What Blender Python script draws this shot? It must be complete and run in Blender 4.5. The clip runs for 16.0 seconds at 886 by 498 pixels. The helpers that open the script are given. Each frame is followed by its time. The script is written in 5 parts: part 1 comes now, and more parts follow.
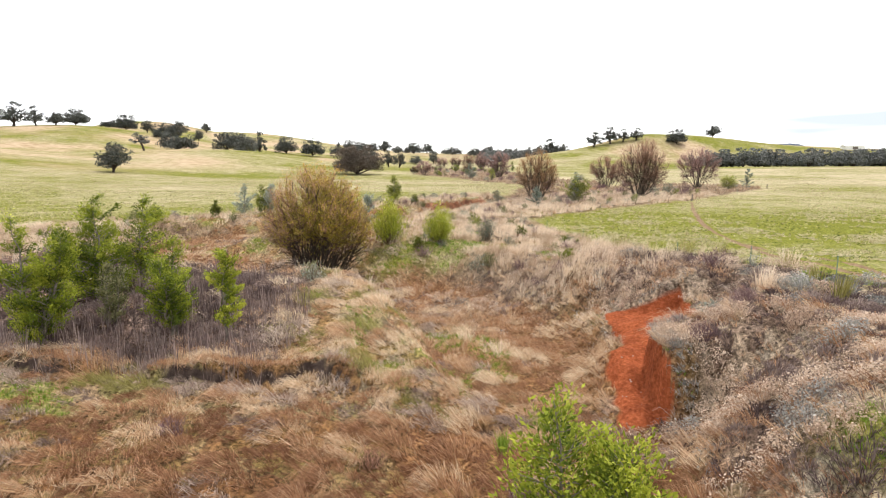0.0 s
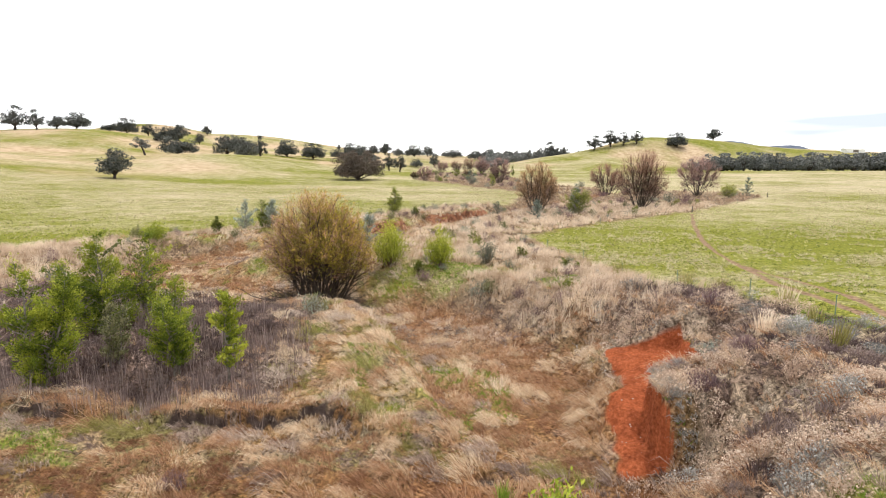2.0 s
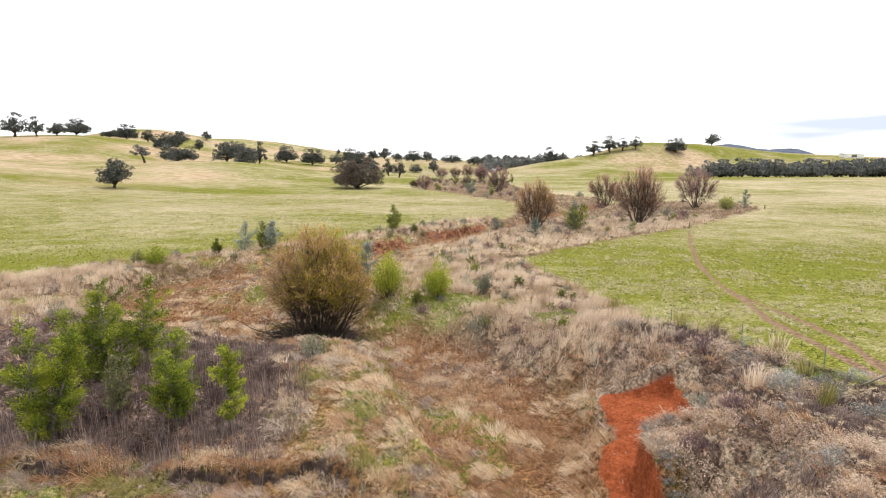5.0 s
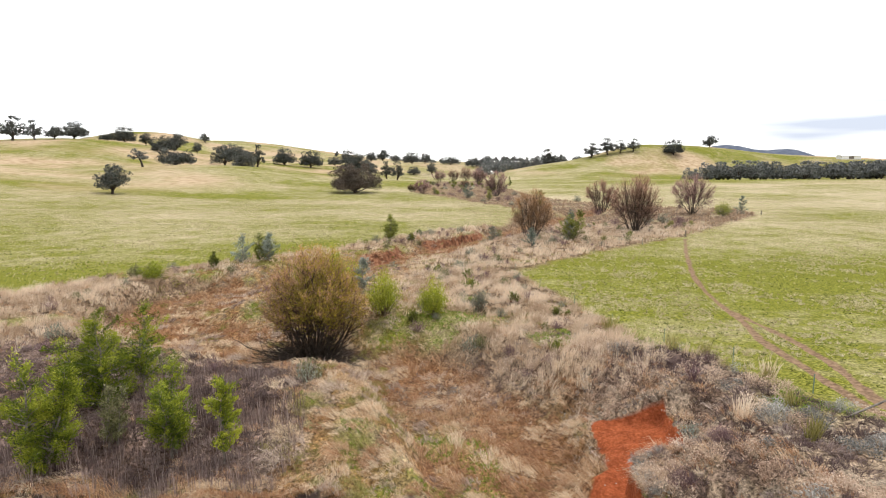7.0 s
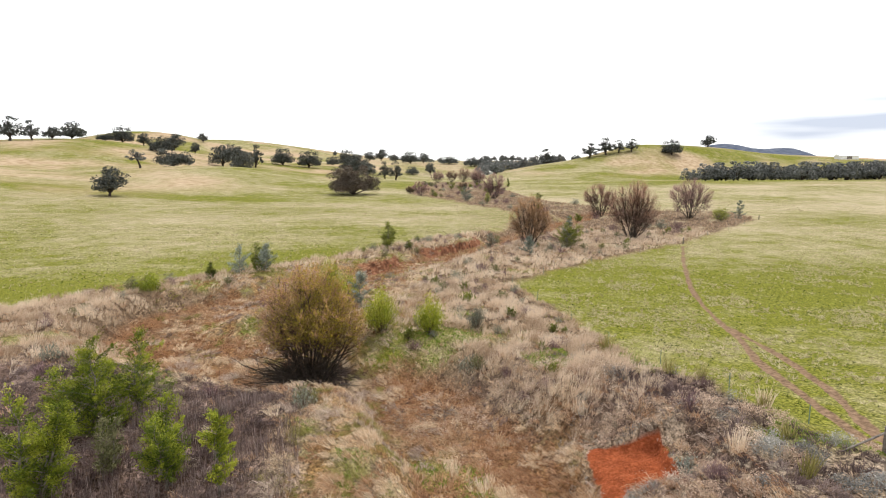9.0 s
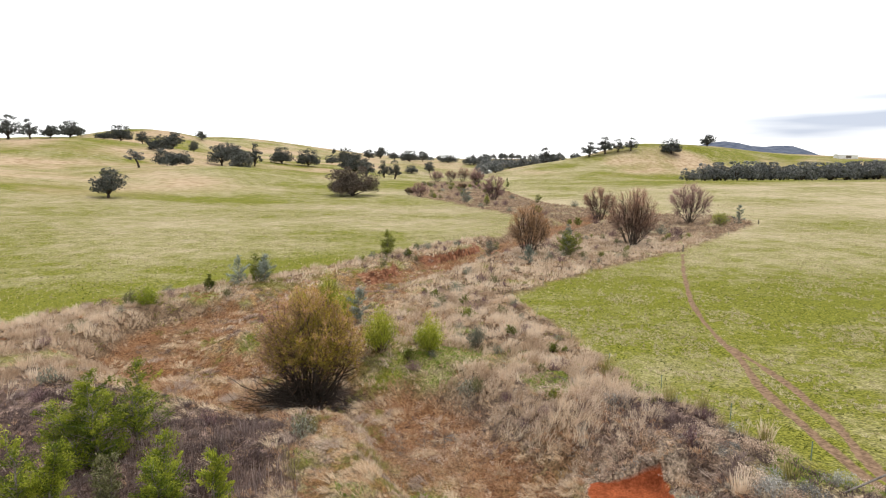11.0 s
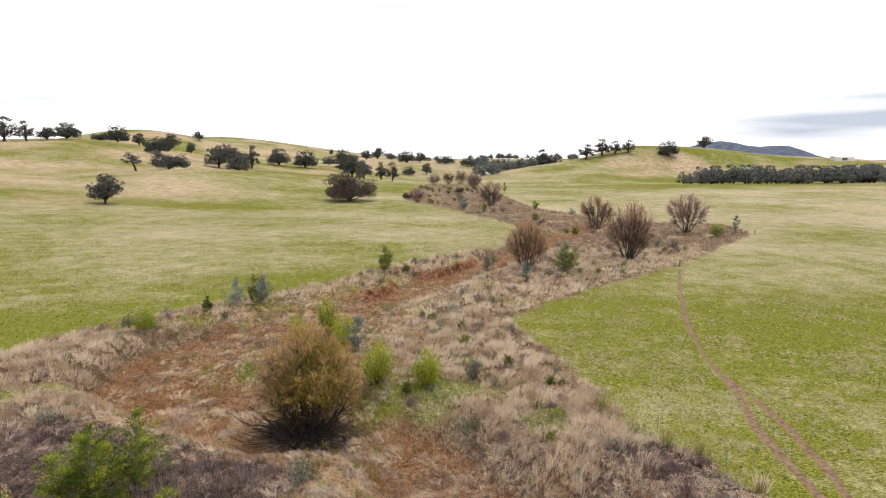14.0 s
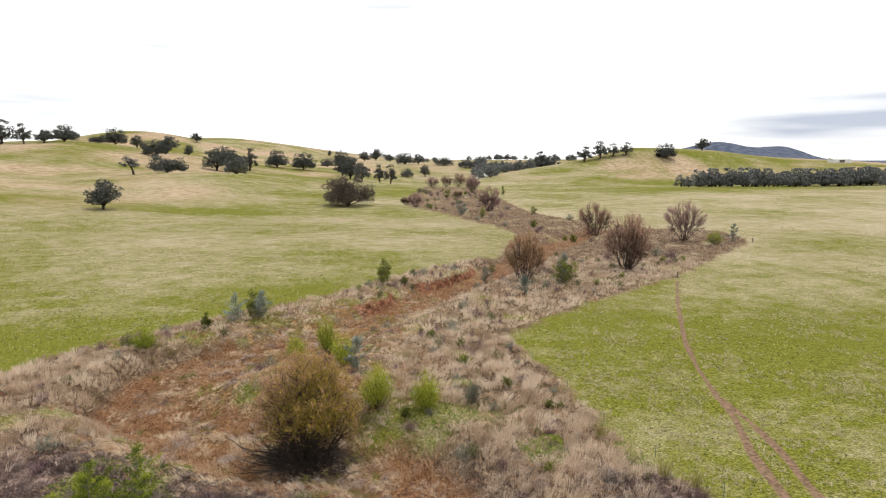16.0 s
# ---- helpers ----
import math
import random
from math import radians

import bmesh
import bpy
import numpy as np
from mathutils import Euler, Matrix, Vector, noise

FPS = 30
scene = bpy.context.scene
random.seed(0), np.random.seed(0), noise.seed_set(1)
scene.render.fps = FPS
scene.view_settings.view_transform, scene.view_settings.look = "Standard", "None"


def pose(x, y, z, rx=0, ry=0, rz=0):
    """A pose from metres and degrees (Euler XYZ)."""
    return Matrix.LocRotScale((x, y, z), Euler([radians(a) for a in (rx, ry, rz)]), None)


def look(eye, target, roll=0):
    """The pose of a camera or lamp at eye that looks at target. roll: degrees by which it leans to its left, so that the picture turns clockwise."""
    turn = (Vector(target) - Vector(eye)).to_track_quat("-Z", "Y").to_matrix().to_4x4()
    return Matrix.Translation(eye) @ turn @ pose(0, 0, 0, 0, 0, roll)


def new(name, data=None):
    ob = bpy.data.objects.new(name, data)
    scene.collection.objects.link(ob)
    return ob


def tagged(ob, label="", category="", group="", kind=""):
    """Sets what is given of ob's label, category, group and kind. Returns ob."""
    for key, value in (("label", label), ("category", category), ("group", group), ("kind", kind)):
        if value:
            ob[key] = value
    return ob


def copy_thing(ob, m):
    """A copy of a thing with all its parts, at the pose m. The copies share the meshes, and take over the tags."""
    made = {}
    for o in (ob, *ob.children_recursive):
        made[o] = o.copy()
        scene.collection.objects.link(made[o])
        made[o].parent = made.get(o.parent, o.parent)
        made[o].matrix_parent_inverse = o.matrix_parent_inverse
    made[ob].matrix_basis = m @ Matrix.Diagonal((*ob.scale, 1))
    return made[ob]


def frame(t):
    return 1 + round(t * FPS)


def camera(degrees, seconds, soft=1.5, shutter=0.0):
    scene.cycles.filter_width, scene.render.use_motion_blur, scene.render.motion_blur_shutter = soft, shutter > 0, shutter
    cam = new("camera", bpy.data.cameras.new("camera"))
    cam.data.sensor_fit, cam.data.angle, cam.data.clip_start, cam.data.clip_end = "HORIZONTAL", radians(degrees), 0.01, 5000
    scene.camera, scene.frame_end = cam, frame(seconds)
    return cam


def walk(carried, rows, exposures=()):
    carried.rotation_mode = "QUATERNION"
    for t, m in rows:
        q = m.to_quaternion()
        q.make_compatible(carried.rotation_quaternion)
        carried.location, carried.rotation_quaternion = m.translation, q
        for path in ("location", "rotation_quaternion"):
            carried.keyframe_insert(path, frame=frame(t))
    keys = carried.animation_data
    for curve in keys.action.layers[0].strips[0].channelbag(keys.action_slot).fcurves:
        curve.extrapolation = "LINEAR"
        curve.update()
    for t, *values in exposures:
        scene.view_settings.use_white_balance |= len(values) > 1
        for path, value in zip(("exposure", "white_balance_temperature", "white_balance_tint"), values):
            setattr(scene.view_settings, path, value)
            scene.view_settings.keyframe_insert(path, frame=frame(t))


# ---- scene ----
cam = camera(72.9, 16.0, soft=1.0)
METRES, EYE, TILT, LEAN, TURN = 15.0, 9.0, -8.7, 0.0, 0.0
ROWS = [
    (0.0, 0.0, 0.0, 0.0, -0.0, -0.0, 0.0),
    (0.5, -0.0005, -0.003, 0.0321, -0.01, 0.04, -0.01),
    (1.0, 0.0003, -0.0058, 0.0641, 0.0, 0.06, -0.02),
    (1.5, -0.0002, -0.0088, 0.0959, 0.02, 0.09, -0.02),
    (2.0, -0.0016, -0.012, 0.1267, 0.04, 0.13, -0.02),
    (2.5, -0.0037, -0.0159, 0.1568, 0.05, 0.17, -0.02),
    (3.0, -0.0043, -0.0213, 0.1856, 0.06, 0.21, -0.01),
    (3.5, -0.0024, -0.0282, 0.2132, 0.06, 0.27, 0.01),
    (4.0, 0.0008, -0.0357, 0.2403, 0.05, 0.32, 0.02),
    (6.5, 0.0246, -0.0709, 0.3695, -0.1, 0.51, 0.15),
    (7.0, 0.0294, -0.0743, 0.3949, -0.13, 0.51, 0.18),
    (7.5, 0.0331, -0.0763, 0.4212, -0.17, 0.49, 0.2),
    (8.0, 0.036, -0.0772, 0.4479, -0.21, 0.47, 0.2),
    (8.5, 0.0388, -0.0741, 0.4756, -0.24, 0.42, 0.19),
    (9.0, 0.0403, -0.0695, 0.5049, -0.27, 0.37, 0.19),
    (11.5, 0.0346, -0.052, 0.6708, -0.4, 0.04, 0.09),
    (12.0, 0.0328, -0.0532, 0.7054, -0.44, 0.01, 0.05),
    (12.5, 0.0324, -0.0554, 0.7394, -0.47, -0.01, 0.04),
    (13.0, 0.0323, -0.0578, 0.7721, -0.52, -0.0, 0.06),
    (13.5, 0.0327, -0.0624, 0.8063, -0.57, -0.01, 0.07),
    (14.0, 0.0327, -0.0673, 0.8397, -0.62, -0.01, 0.08),
    (14.5, 0.0321, -0.0692, 0.873, -0.65, -0.0, 0.09),
    (15.0, 0.0312, -0.0722, 0.9089, -0.7, -0.01, 0.09),
    (15.5, 0.0307, -0.0748, 0.9457, -0.74, -0.0, 0.1),
    (16.0, 0.0298, -0.0793, 0.9851, -0.79, -0.0, 0.1),
]
walk(cam, [(t, pose(0, 0, EYE, TILT, LEAN, TURN) @ pose(METRES * x, METRES * y, METRES * z, 90 + pitch, roll, yaw)) for t, x, y, z, yaw, pitch, roll in ROWS],
     exposures=((0, 0.48), (4, 0.38), (9, 0.16), (13, 0.0), (16, -0.08)))

# ---- world, sun ----
world = bpy.data.worlds.new("overcast_sky")
scene.world = world
world.use_nodes = True
wn, wl = world.node_tree.nodes, world.node_tree.links
wn.clear()
w_out = wn.new("ShaderNodeOutputWorld")
w_bg = wn.new("ShaderNodeBackground")
w_sky = wn.new("ShaderNodeTexSky")
w_sky.sky_type, w_sky.sun_disc = "NISHITA", False
w_sky.sun_elevation, w_sky.sun_rotation = radians(70), radians(45)
w_scale = wn.new("ShaderNodeMix")
w_scale.data_type, w_scale.blend_type = "RGBA", "MULTIPLY"
w_scale.inputs["Factor"].default_value = 1.0
w_scale.inputs["B"].default_value = (0.10, 0.10, 0.10, 1)
wl.new(w_sky.outputs["Color"], w_scale.inputs["A"])
# cloud deck: white overcast with soft grey-blue streaks low over the hills
w_tc = wn.new("ShaderNodeTexCoord")
w_map = wn.new("ShaderNodeMapping")
w_map.inputs["Scale"].default_value = (1.6, 1.6, 16.0)
w_map.inputs["Location"].default_value = (0.35, 0.2, 0.55)
wl.new(w_tc.outputs["Generated"], w_map.inputs["Vector"])
w_noise = wn.new("ShaderNodeTexNoise")
w_noise.inputs["Scale"].default_value = 1.15
w_noise.inputs["Detail"].default_value = 4.0
wl.new(w_map.outputs["Vector"], w_noise.inputs["Vector"])
w_ramp = wn.new("ShaderNodeValToRGB")
w_ramp.color_ramp.elements[0].position, w_ramp.color_ramp.elements[0].color = 0.27, (0.66, 0.72, 0.86, 1)
w_ramp.color_ramp.elements[1].position, w_ramp.color_ramp.elements[1].color = 0.43, (1.34, 1.34, 1.34, 1)
wl.new(w_noise.outputs["Fac"], w_ramp.inputs["Fac"])
w_mix = wn.new("ShaderNodeMix")
w_mix.data_type = "RGBA"
w_mix.inputs["Factor"].default_value = 0.88
wl.new(w_scale.outputs["Result"], w_mix.inputs["A"])
wl.new(w_ramp.outputs["Color"], w_mix.inputs["B"])
wl.new(w_mix.outputs["Result"], w_bg.inputs["Color"])
w_bg.inputs["Strength"].default_value = 0.98
wl.new(w_bg.outputs["Background"], w_out.inputs["Surface"])

sun_data = bpy.data.lights.new("sun", "SUN")
sun_data.energy, sun_data.angle, sun_data.color = 2.5, radians(10), (1.0, 0.96, 0.90)
sun = new("sun", sun_data)
sun.matrix_world = look((35, 95, 140), (0, 60, 0))


# ---- materials ----
def shader(name, rough=0.9, spec=0.15):
    m = bpy.data.materials.new(name)
    m.use_nodes = True
    b = m.node_tree.nodes["Principled BSDF"]
    b.inputs["Roughness"].default_value = rough
    b.inputs["Specular IOR Level"].default_value = spec
    return m, m.node_tree.nodes, m.node_tree.links, b


def noise_node(n, l, scale, detail=4.0, vec=None):
    t = n.new("ShaderNodeTexNoise")
    t.inputs["Scale"].default_value = scale
    t.inputs["Detail"].default_value = detail
    if vec is not None:
        l.new(vec, t.inputs["Vector"])
    return t.outputs["Fac"]


def ramp(n, l, fac, stops):
    r = n.new("ShaderNodeValToRGB")
    els = r.color_ramp.elements
    while len(els) < len(stops):
        els.new(0.5)
    for e, (p, c) in zip(els, stops):
        e.position, e.color = p, (*c, 1)
    l.new(fac, r.inputs["Fac"])
    return r.outputs["Color"]


def mix(n, l, fac, a, b, blend="MIX"):
    k = n.new("ShaderNodeMix")
    k.data_type, k.blend_type = "RGBA", blend
    for sock, v in ((k.inputs["Factor"], fac), (k.inputs["A"], a), (k.inputs["B"], b)):
        if isinstance(v, (int, float)):
            sock.default_value = v
        elif isinstance(v, tuple):
            sock.default_value = (*v, 1)
        else:
            l.new(v, sock)
    return k.outputs["Result"]


def maths(n, l, op, a, b=0.0, clamp=False):
    k = n.new("ShaderNodeMath")
    k.operation, k.use_clamp = op, clamp
    for sock, v in zip(k.inputs, (a, b)):
        if isinstance(v, (int, float)):
            sock.default_value = v
        else:
            l.new(v, sock)
    return k.outputs[0]


def attribute(n, name):
    a = n.new("ShaderNodeAttribute")
    a.attribute_name = name
    return a.outputs["Fac"]


def bumped(n, l, b, height, strength, dist):
    k = n.new("ShaderNodeBump")
    k.inputs["Strength"].default_value, k.inputs["Distance"].default_value = strength, dist
    l.new(height, k.inputs["Height"])
    l.new(k.outputs["Normal"], b.inputs["Normal"])


def plant_material(name, stops, through_light=0.25, island=0.35, rough=0.75, spec=0.2):
    """Leaves or dry stalks: a ramp over the plant's own tone and a random step for every leaf; part of the light shines through."""
    m, n, l, b = shader(name, rough, spec)
    geo = n.new("ShaderNodeNewGeometry")
    info = n.new("ShaderNodeObjectInfo")
    tone = attribute(n, "tone")
    r = maths(n, l, "MULTIPLY", maths(n, l, "SUBTRACT", geo.outputs["Random Per Island"], 0.5), island)
    o = maths(n, l, "MULTIPLY", maths(n, l, "SUBTRACT", info.outputs["Random"], 0.5), 0.32)
    f = maths(n, l, "ADD", maths(n, l, "ADD", tone, r), o, True)
    col = ramp(n, l, f, stops)
    l.new(col, b.inputs["Base Color"])
    tr = n.new("ShaderNodeBsdfTranslucent")
    l.new(col, tr.inputs["Color"])
    mx = n.new("ShaderNodeMixShader")
    mx.inputs["Fac"].default_value = through_light
    l.new(b.outputs["BSDF"], mx.inputs[1])
    l.new(tr.outputs["BSDF"], mx.inputs[2])
    l.new(mx.outputs["Shader"], n["Material Output"].inputs["Surface"])
    return m


def bark_material(name, a, c):
    m, n, l, b = shader(name, 0.9, 0.1)
    tc = n.new("ShaderNodeTexCoord").outputs["Object"]
    f = noise_node(n, l, 6.0, 5.0, tc)
    l.new(ramp(n, l, f, [(0.3, a), (0.7, c)]), b.inputs["Base Color"])
    bumped(n, l, b, f, 0.6, 0.03)
    return m


MAT_EUCALYPT = plant_material("eucalypt_leaves", [(0.0, (0.036, 0.040, 0.035)), (0.5, (0.082, 0.087, 0.077)), (1.0, (0.175, 0.178, 0.155))], 0.15)
MAT_RED_GUM = plant_material("red_tipped_gum_leaves", [(0.0, (0.040, 0.034, 0.028)), (0.5, (0.095, 0.078, 0.062)), (1.0, (0.20, 0.14, 0.11))], 0.15)
# gums far off: aerial haze put into the leaf colour, lighter and greyer
MAT_HAZED_GUM = plant_material("hazed_gum_leaves", [(0.0, (0.070, 0.076, 0.074)), (0.5, (0.150, 0.155, 0.148)), (1.0, (0.27, 0.27, 0.25))], 0.15)
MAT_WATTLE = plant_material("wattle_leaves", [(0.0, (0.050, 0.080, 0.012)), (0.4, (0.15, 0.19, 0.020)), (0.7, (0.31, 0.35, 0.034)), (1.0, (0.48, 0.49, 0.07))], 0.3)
MAT_WATTLE_DARK = plant_material("dark_wattle_leaves", [(0.0, (0.055, 0.066, 0.014)), (0.5, (0.165, 0.188, 0.034)), (1.0, (0.37, 0.38, 0.09))], 0.3)
MAT_BLUE = plant_material("blue_gum_leaves", [(0.0, (0.11, 0.14, 0.11)), (0.5, (0.235, 0.27, 0.225)), (1.0, (0.44, 0.48, 0.43))], 0.2)
MAT_OLIVE = plant_material("olive_shrub_leaves", [(0.0, (0.08, 0.085, 0.035)), (0.5, (0.18, 0.18, 0.08)), (1.0, (0.34, 0.32, 0.17))], 0.25)
MAT_GREY_LEAF = plant_material("grey_shrub_leaves", [(0.0, (0.12, 0.13, 0.10)), (0.5, (0.24, 0.25, 0.19)), (1.0, (0.42, 0.42, 0.34))], 0.2)
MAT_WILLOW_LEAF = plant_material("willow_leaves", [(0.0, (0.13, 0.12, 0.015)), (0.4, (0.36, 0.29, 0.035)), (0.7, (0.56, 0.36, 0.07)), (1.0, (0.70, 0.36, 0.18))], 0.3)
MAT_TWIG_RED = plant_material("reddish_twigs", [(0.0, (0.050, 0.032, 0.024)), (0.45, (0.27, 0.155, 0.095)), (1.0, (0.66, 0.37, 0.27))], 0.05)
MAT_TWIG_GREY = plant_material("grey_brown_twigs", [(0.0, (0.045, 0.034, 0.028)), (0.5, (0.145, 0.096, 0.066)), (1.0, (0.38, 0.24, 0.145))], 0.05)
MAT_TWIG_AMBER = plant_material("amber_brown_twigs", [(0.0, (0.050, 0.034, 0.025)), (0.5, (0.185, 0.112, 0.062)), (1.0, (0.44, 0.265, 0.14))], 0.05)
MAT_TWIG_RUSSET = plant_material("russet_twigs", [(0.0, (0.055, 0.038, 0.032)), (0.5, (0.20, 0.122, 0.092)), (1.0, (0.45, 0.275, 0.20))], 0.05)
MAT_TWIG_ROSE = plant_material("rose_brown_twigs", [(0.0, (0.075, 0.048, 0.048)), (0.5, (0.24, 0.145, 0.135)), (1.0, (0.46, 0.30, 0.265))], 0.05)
MAT_TWIG_PURPLE = plant_material("purple_twigs", [(0.0, (0.085, 0.055, 0.058)), (0.5, (0.20, 0.125, 0.128)), (1.0, (0.34, 0.225, 0.225))], 0.05)
MAT_STRAW = plant_material("pale_straw", [(0.0, (0.38, 0.265, 0.175)), (0.5, (0.73, 0.585, 0.44)), (1.0, (0.87, 0.76, 0.62))], 0.4)
MAT_TUSSOCK = plant_material("dry_pasture_tussock", [(0.0, (0.27, 0.22, 0.115)), (0.5, (0.47, 0.40, 0.25)), (1.0, (0.66, 0.58, 0.41))], 0.3)
MAT_BROWN_GRASS = plant_material("brown_lodged_grass", [(0.0, (0.20, 0.093, 0.050)), (0.35, (0.46, 0.26, 0.145)), (0.65, (0.61, 0.44, 0.285)), (1.0, (0.74, 0.61, 0.45))], 0.25)
MAT_WEED = plant_material("dead_grey_weeds", [(0.0, (0.11, 0.075, 0.068)), (0.35, (0.265, 0.185, 0.15)), (0.65, (0.47, 0.365, 0.295)), (1.0, (0.66, 0.55, 0.46))], 0.15)
MAT_DARK_WEED = plant_material("dark_purple_weeds", [(0.0, (0.06, 0.040, 0.040)), (0.5, (0.14, 0.095, 0.09)), (1.0, (0.30, 0.22, 0.20))], 0.15)
MAT_MAUVE_WEED = plant_material("mauve_dead_weeds", [(0.0, (0.062, 0.042, 0.040)), (0.5, (0.175, 0.125, 0.115)), (1.0, (0.42, 0.33, 0.295))], 0.15)
MAT_ASH_WEED = plant_material("ash_grey_weeds", [(0.0, (0.13, 0.13, 0.125)), (0.5, (0.28, 0.275, 0.26)), (1.0, (0.48, 0.46, 0.42))], 0.15)
MAT_FLUFF = plant_material("pale_seed_heads", [(0.0, (0.38, 0.265, 0.195)), (0.5, (0.60, 0.465, 0.36)), (1.0, (0.78, 0.66, 0.54))], 0.3)
MAT_GREEN_GRASS = plant_material("green_grass", [(0.0, (0.10, 0.17, 0.02)), (0.5, (0.19, 0.29, 0.035)), (1.0, (0.34, 0.42, 0.08))], 0.3)
MAT_SEDGE = plant_material("olive_sedge", [(0.0, (0.13, 0.12, 0.03)), (0.5, (0.28, 0.25, 0.075)), (1.0, (0.46, 0.40, 0.17))], 0.25)
# dark grass tufts that imitate the shade specks beside pasture tussocks
MAT_SHADE_TUFT = plant_material("dark_shade_tuft", [(0.0, (0.045, 0.060, 0.010)), (0.5, (0.12, 0.14, 0.025)), (1.0, (0.26, 0.28, 0.06))], 0.2)
MAT_BARK = bark_material("dark_bark", (0.030, 0.024, 0.020), (0.095, 0.076, 0.062))
MAT_BARK_GREY = bark_material("grey_bark", (0.10, 0.085, 0.07), (0.26, 0.225, 0.19))
MAT_POST = bark_material("weathered_timber", (0.10, 0.085, 0.075), (0.24, 0.21, 0.185))
MAT_ROCK = bark_material("pale_stone", (0.30, 0.27, 0.23), (0.55, 0.51, 0.45))

m, n, l, b = shader("green_steel", 0.6, 0.4)
tc = n.new("ShaderNodeTexCoord").outputs["Object"]
l.new(ramp(n, l, noise_node(n, l, 9.0, 3.0, tc), [(0.35, (0.10, 0.16, 0.12)), (0.7, (0.22, 0.29, 0.24))]), b.inputs["Base Color"])
MAT_STEEL = m
m, n, l, b = shader("galvanised_wire", 0.45, 0.5)
b.inputs["Metallic"].default_value = 0.8
l.new(ramp(n, l, noise_node(n, l, 5.0), [(0.3, (0.30, 0.30, 0.30)), (0.7, (0.48, 0.48, 0.47))]), b.inputs["Base Color"])
MAT_WIRE = m
m, n, l, b = shader("white_painted_iron", 0.5, 0.4)
l.new(ramp(n, l, noise_node(n, l, 3.0), [(0.3, (0.70, 0.70, 0.69)), (0.7, (0.82, 0.82, 0.81))]), b.inputs["Base Color"])
MAT_SHED = m

# the ground: pasture, creek flat, bare red earth and wheel ruts by the land's own zones
MAT_GROUND, n, l, b = shader("pasture_and_earth", 0.95, 0.05)
pos = n.new("ShaderNodeNewGeometry").outputs["Position"]
n_fine = noise_node(n, l, 3.2, 6.0, pos)
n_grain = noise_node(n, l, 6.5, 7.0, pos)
n_tuft = noise_node(n, l, 1.15, 5.0, pos)
n_clot = noise_node(n, l, 0.42, 6.0, pos)
n_mid = noise_node(n, l, 0.16, 5.0, pos)
n_big = noise_node(n, l, 0.022, 4.0, pos)
flat = n.new("ShaderNodeMapping")
flat.inputs["Scale"].default_value = (0.25, 1.0, 1.0)
l.new(pos, flat.inputs["Vector"])
n_long = noise_node(n, l, 0.03, 4.0, flat.outputs["Vector"])
# dark end of the green grain stands in for shade between tufts
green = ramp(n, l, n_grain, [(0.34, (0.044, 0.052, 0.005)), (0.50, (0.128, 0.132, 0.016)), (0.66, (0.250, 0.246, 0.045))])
straw = ramp(n, l, n_grain, [(0.34, (0.190, 0.152, 0.088)), (0.50, (0.360, 0.300, 0.192)), (0.66, (0.54, 0.46, 0.33))])
lush = maths(n, l, "ADD", attribute(n, "lush"), 0.0)
patch = maths(n, l, "ADD", maths(n, l, "ADD", maths(n, l, "MULTIPLY", n_mid, 0.75), maths(n, l, "MULTIPLY", n_long, 0.35)), maths(n, l, "MULTIPLY", n_big, 1.3))
patch = maths(n, l, "SUBTRACT", patch, maths(n, l, "ADD", maths(n, l, "MULTIPLY", lush, 0.5), 1.0))
fleck = maths(n, l, "ADD", maths(n, l, "MULTIPLY", ramp(n, l, n_tuft, [(0.42, (0, 0, 0)), (0.62, (1, 1, 1))]), 0.34), maths(n, l, "MULTIPLY", ramp(n, l, n_clot, [(0.40, (0, 0, 0)), (0.66, (1, 1, 1))]), 0.42))
dry = maths(n, l, "ADD", maths(n, l, "MULTIPLY", fleck, 0.64), maths(n, l, "ADD", maths(n, l, "MULTIPLY", patch, 1.5), 0.20), True)
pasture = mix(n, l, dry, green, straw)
n_hill = noise_node(n, l, 0.013, 5.0, pos)
worn = maths(n, l, "MULTIPLY", attribute(n, "hill"), ramp(n, l, n_hill, [(0.44, (0, 0, 0)), (0.60, (0.85, 0.85, 0.85))]))
pasture = mix(n, l, worn, pasture, ramp(n, l, noise_node(n, l, 0.25, 5.0, pos), [(0.35, (0.30, 0.205, 0.13)), (0.65, (0.47, 0.355, 0.25))]))
# matted tussocks: irregular cells, each with its own colour and strands that run out of its heart, dark soil between
# them with the gaps' shade in its colour
warp = n.new("ShaderNodeTexNoise")
warp.inputs["Scale"].default_value, warp.inputs["Detail"].default_value = 1.3, 3.0
l.new(pos, warp.inputs["Vector"])


def vector(op, a, b):
    k = n.new("ShaderNodeVectorMath")
    k.operation = op
    for sock, v in zip(k.inputs, (a, b)):
        if isinstance(v, tuple):
            sock.default_value = v
        else:
            l.new(v, sock)
    return k.outputs["Vector"]


level_pos = vector("MULTIPLY", vector("ADD", pos, vector("MULTIPLY", vector("SUBTRACT", warp.outputs["Color"], (0.5, 0.5, 0.5)), (1.5, 1.5, 0.0))), (1.0, 1.0, 0.0))
cell = n.new("ShaderNodeTexVoronoi")
cell.inputs["Scale"].default_value = 0.95
l.new(level_pos, cell.inputs["Vector"])
rim = n.new("ShaderNodeTexVoronoi")
rim.feature = "DISTANCE_TO_EDGE"
rim.inputs["Scale"].default_value = 0.95
l.new(level_pos, rim.inputs["Vector"])
spoke = n.new("ShaderNodeSeparateXYZ")
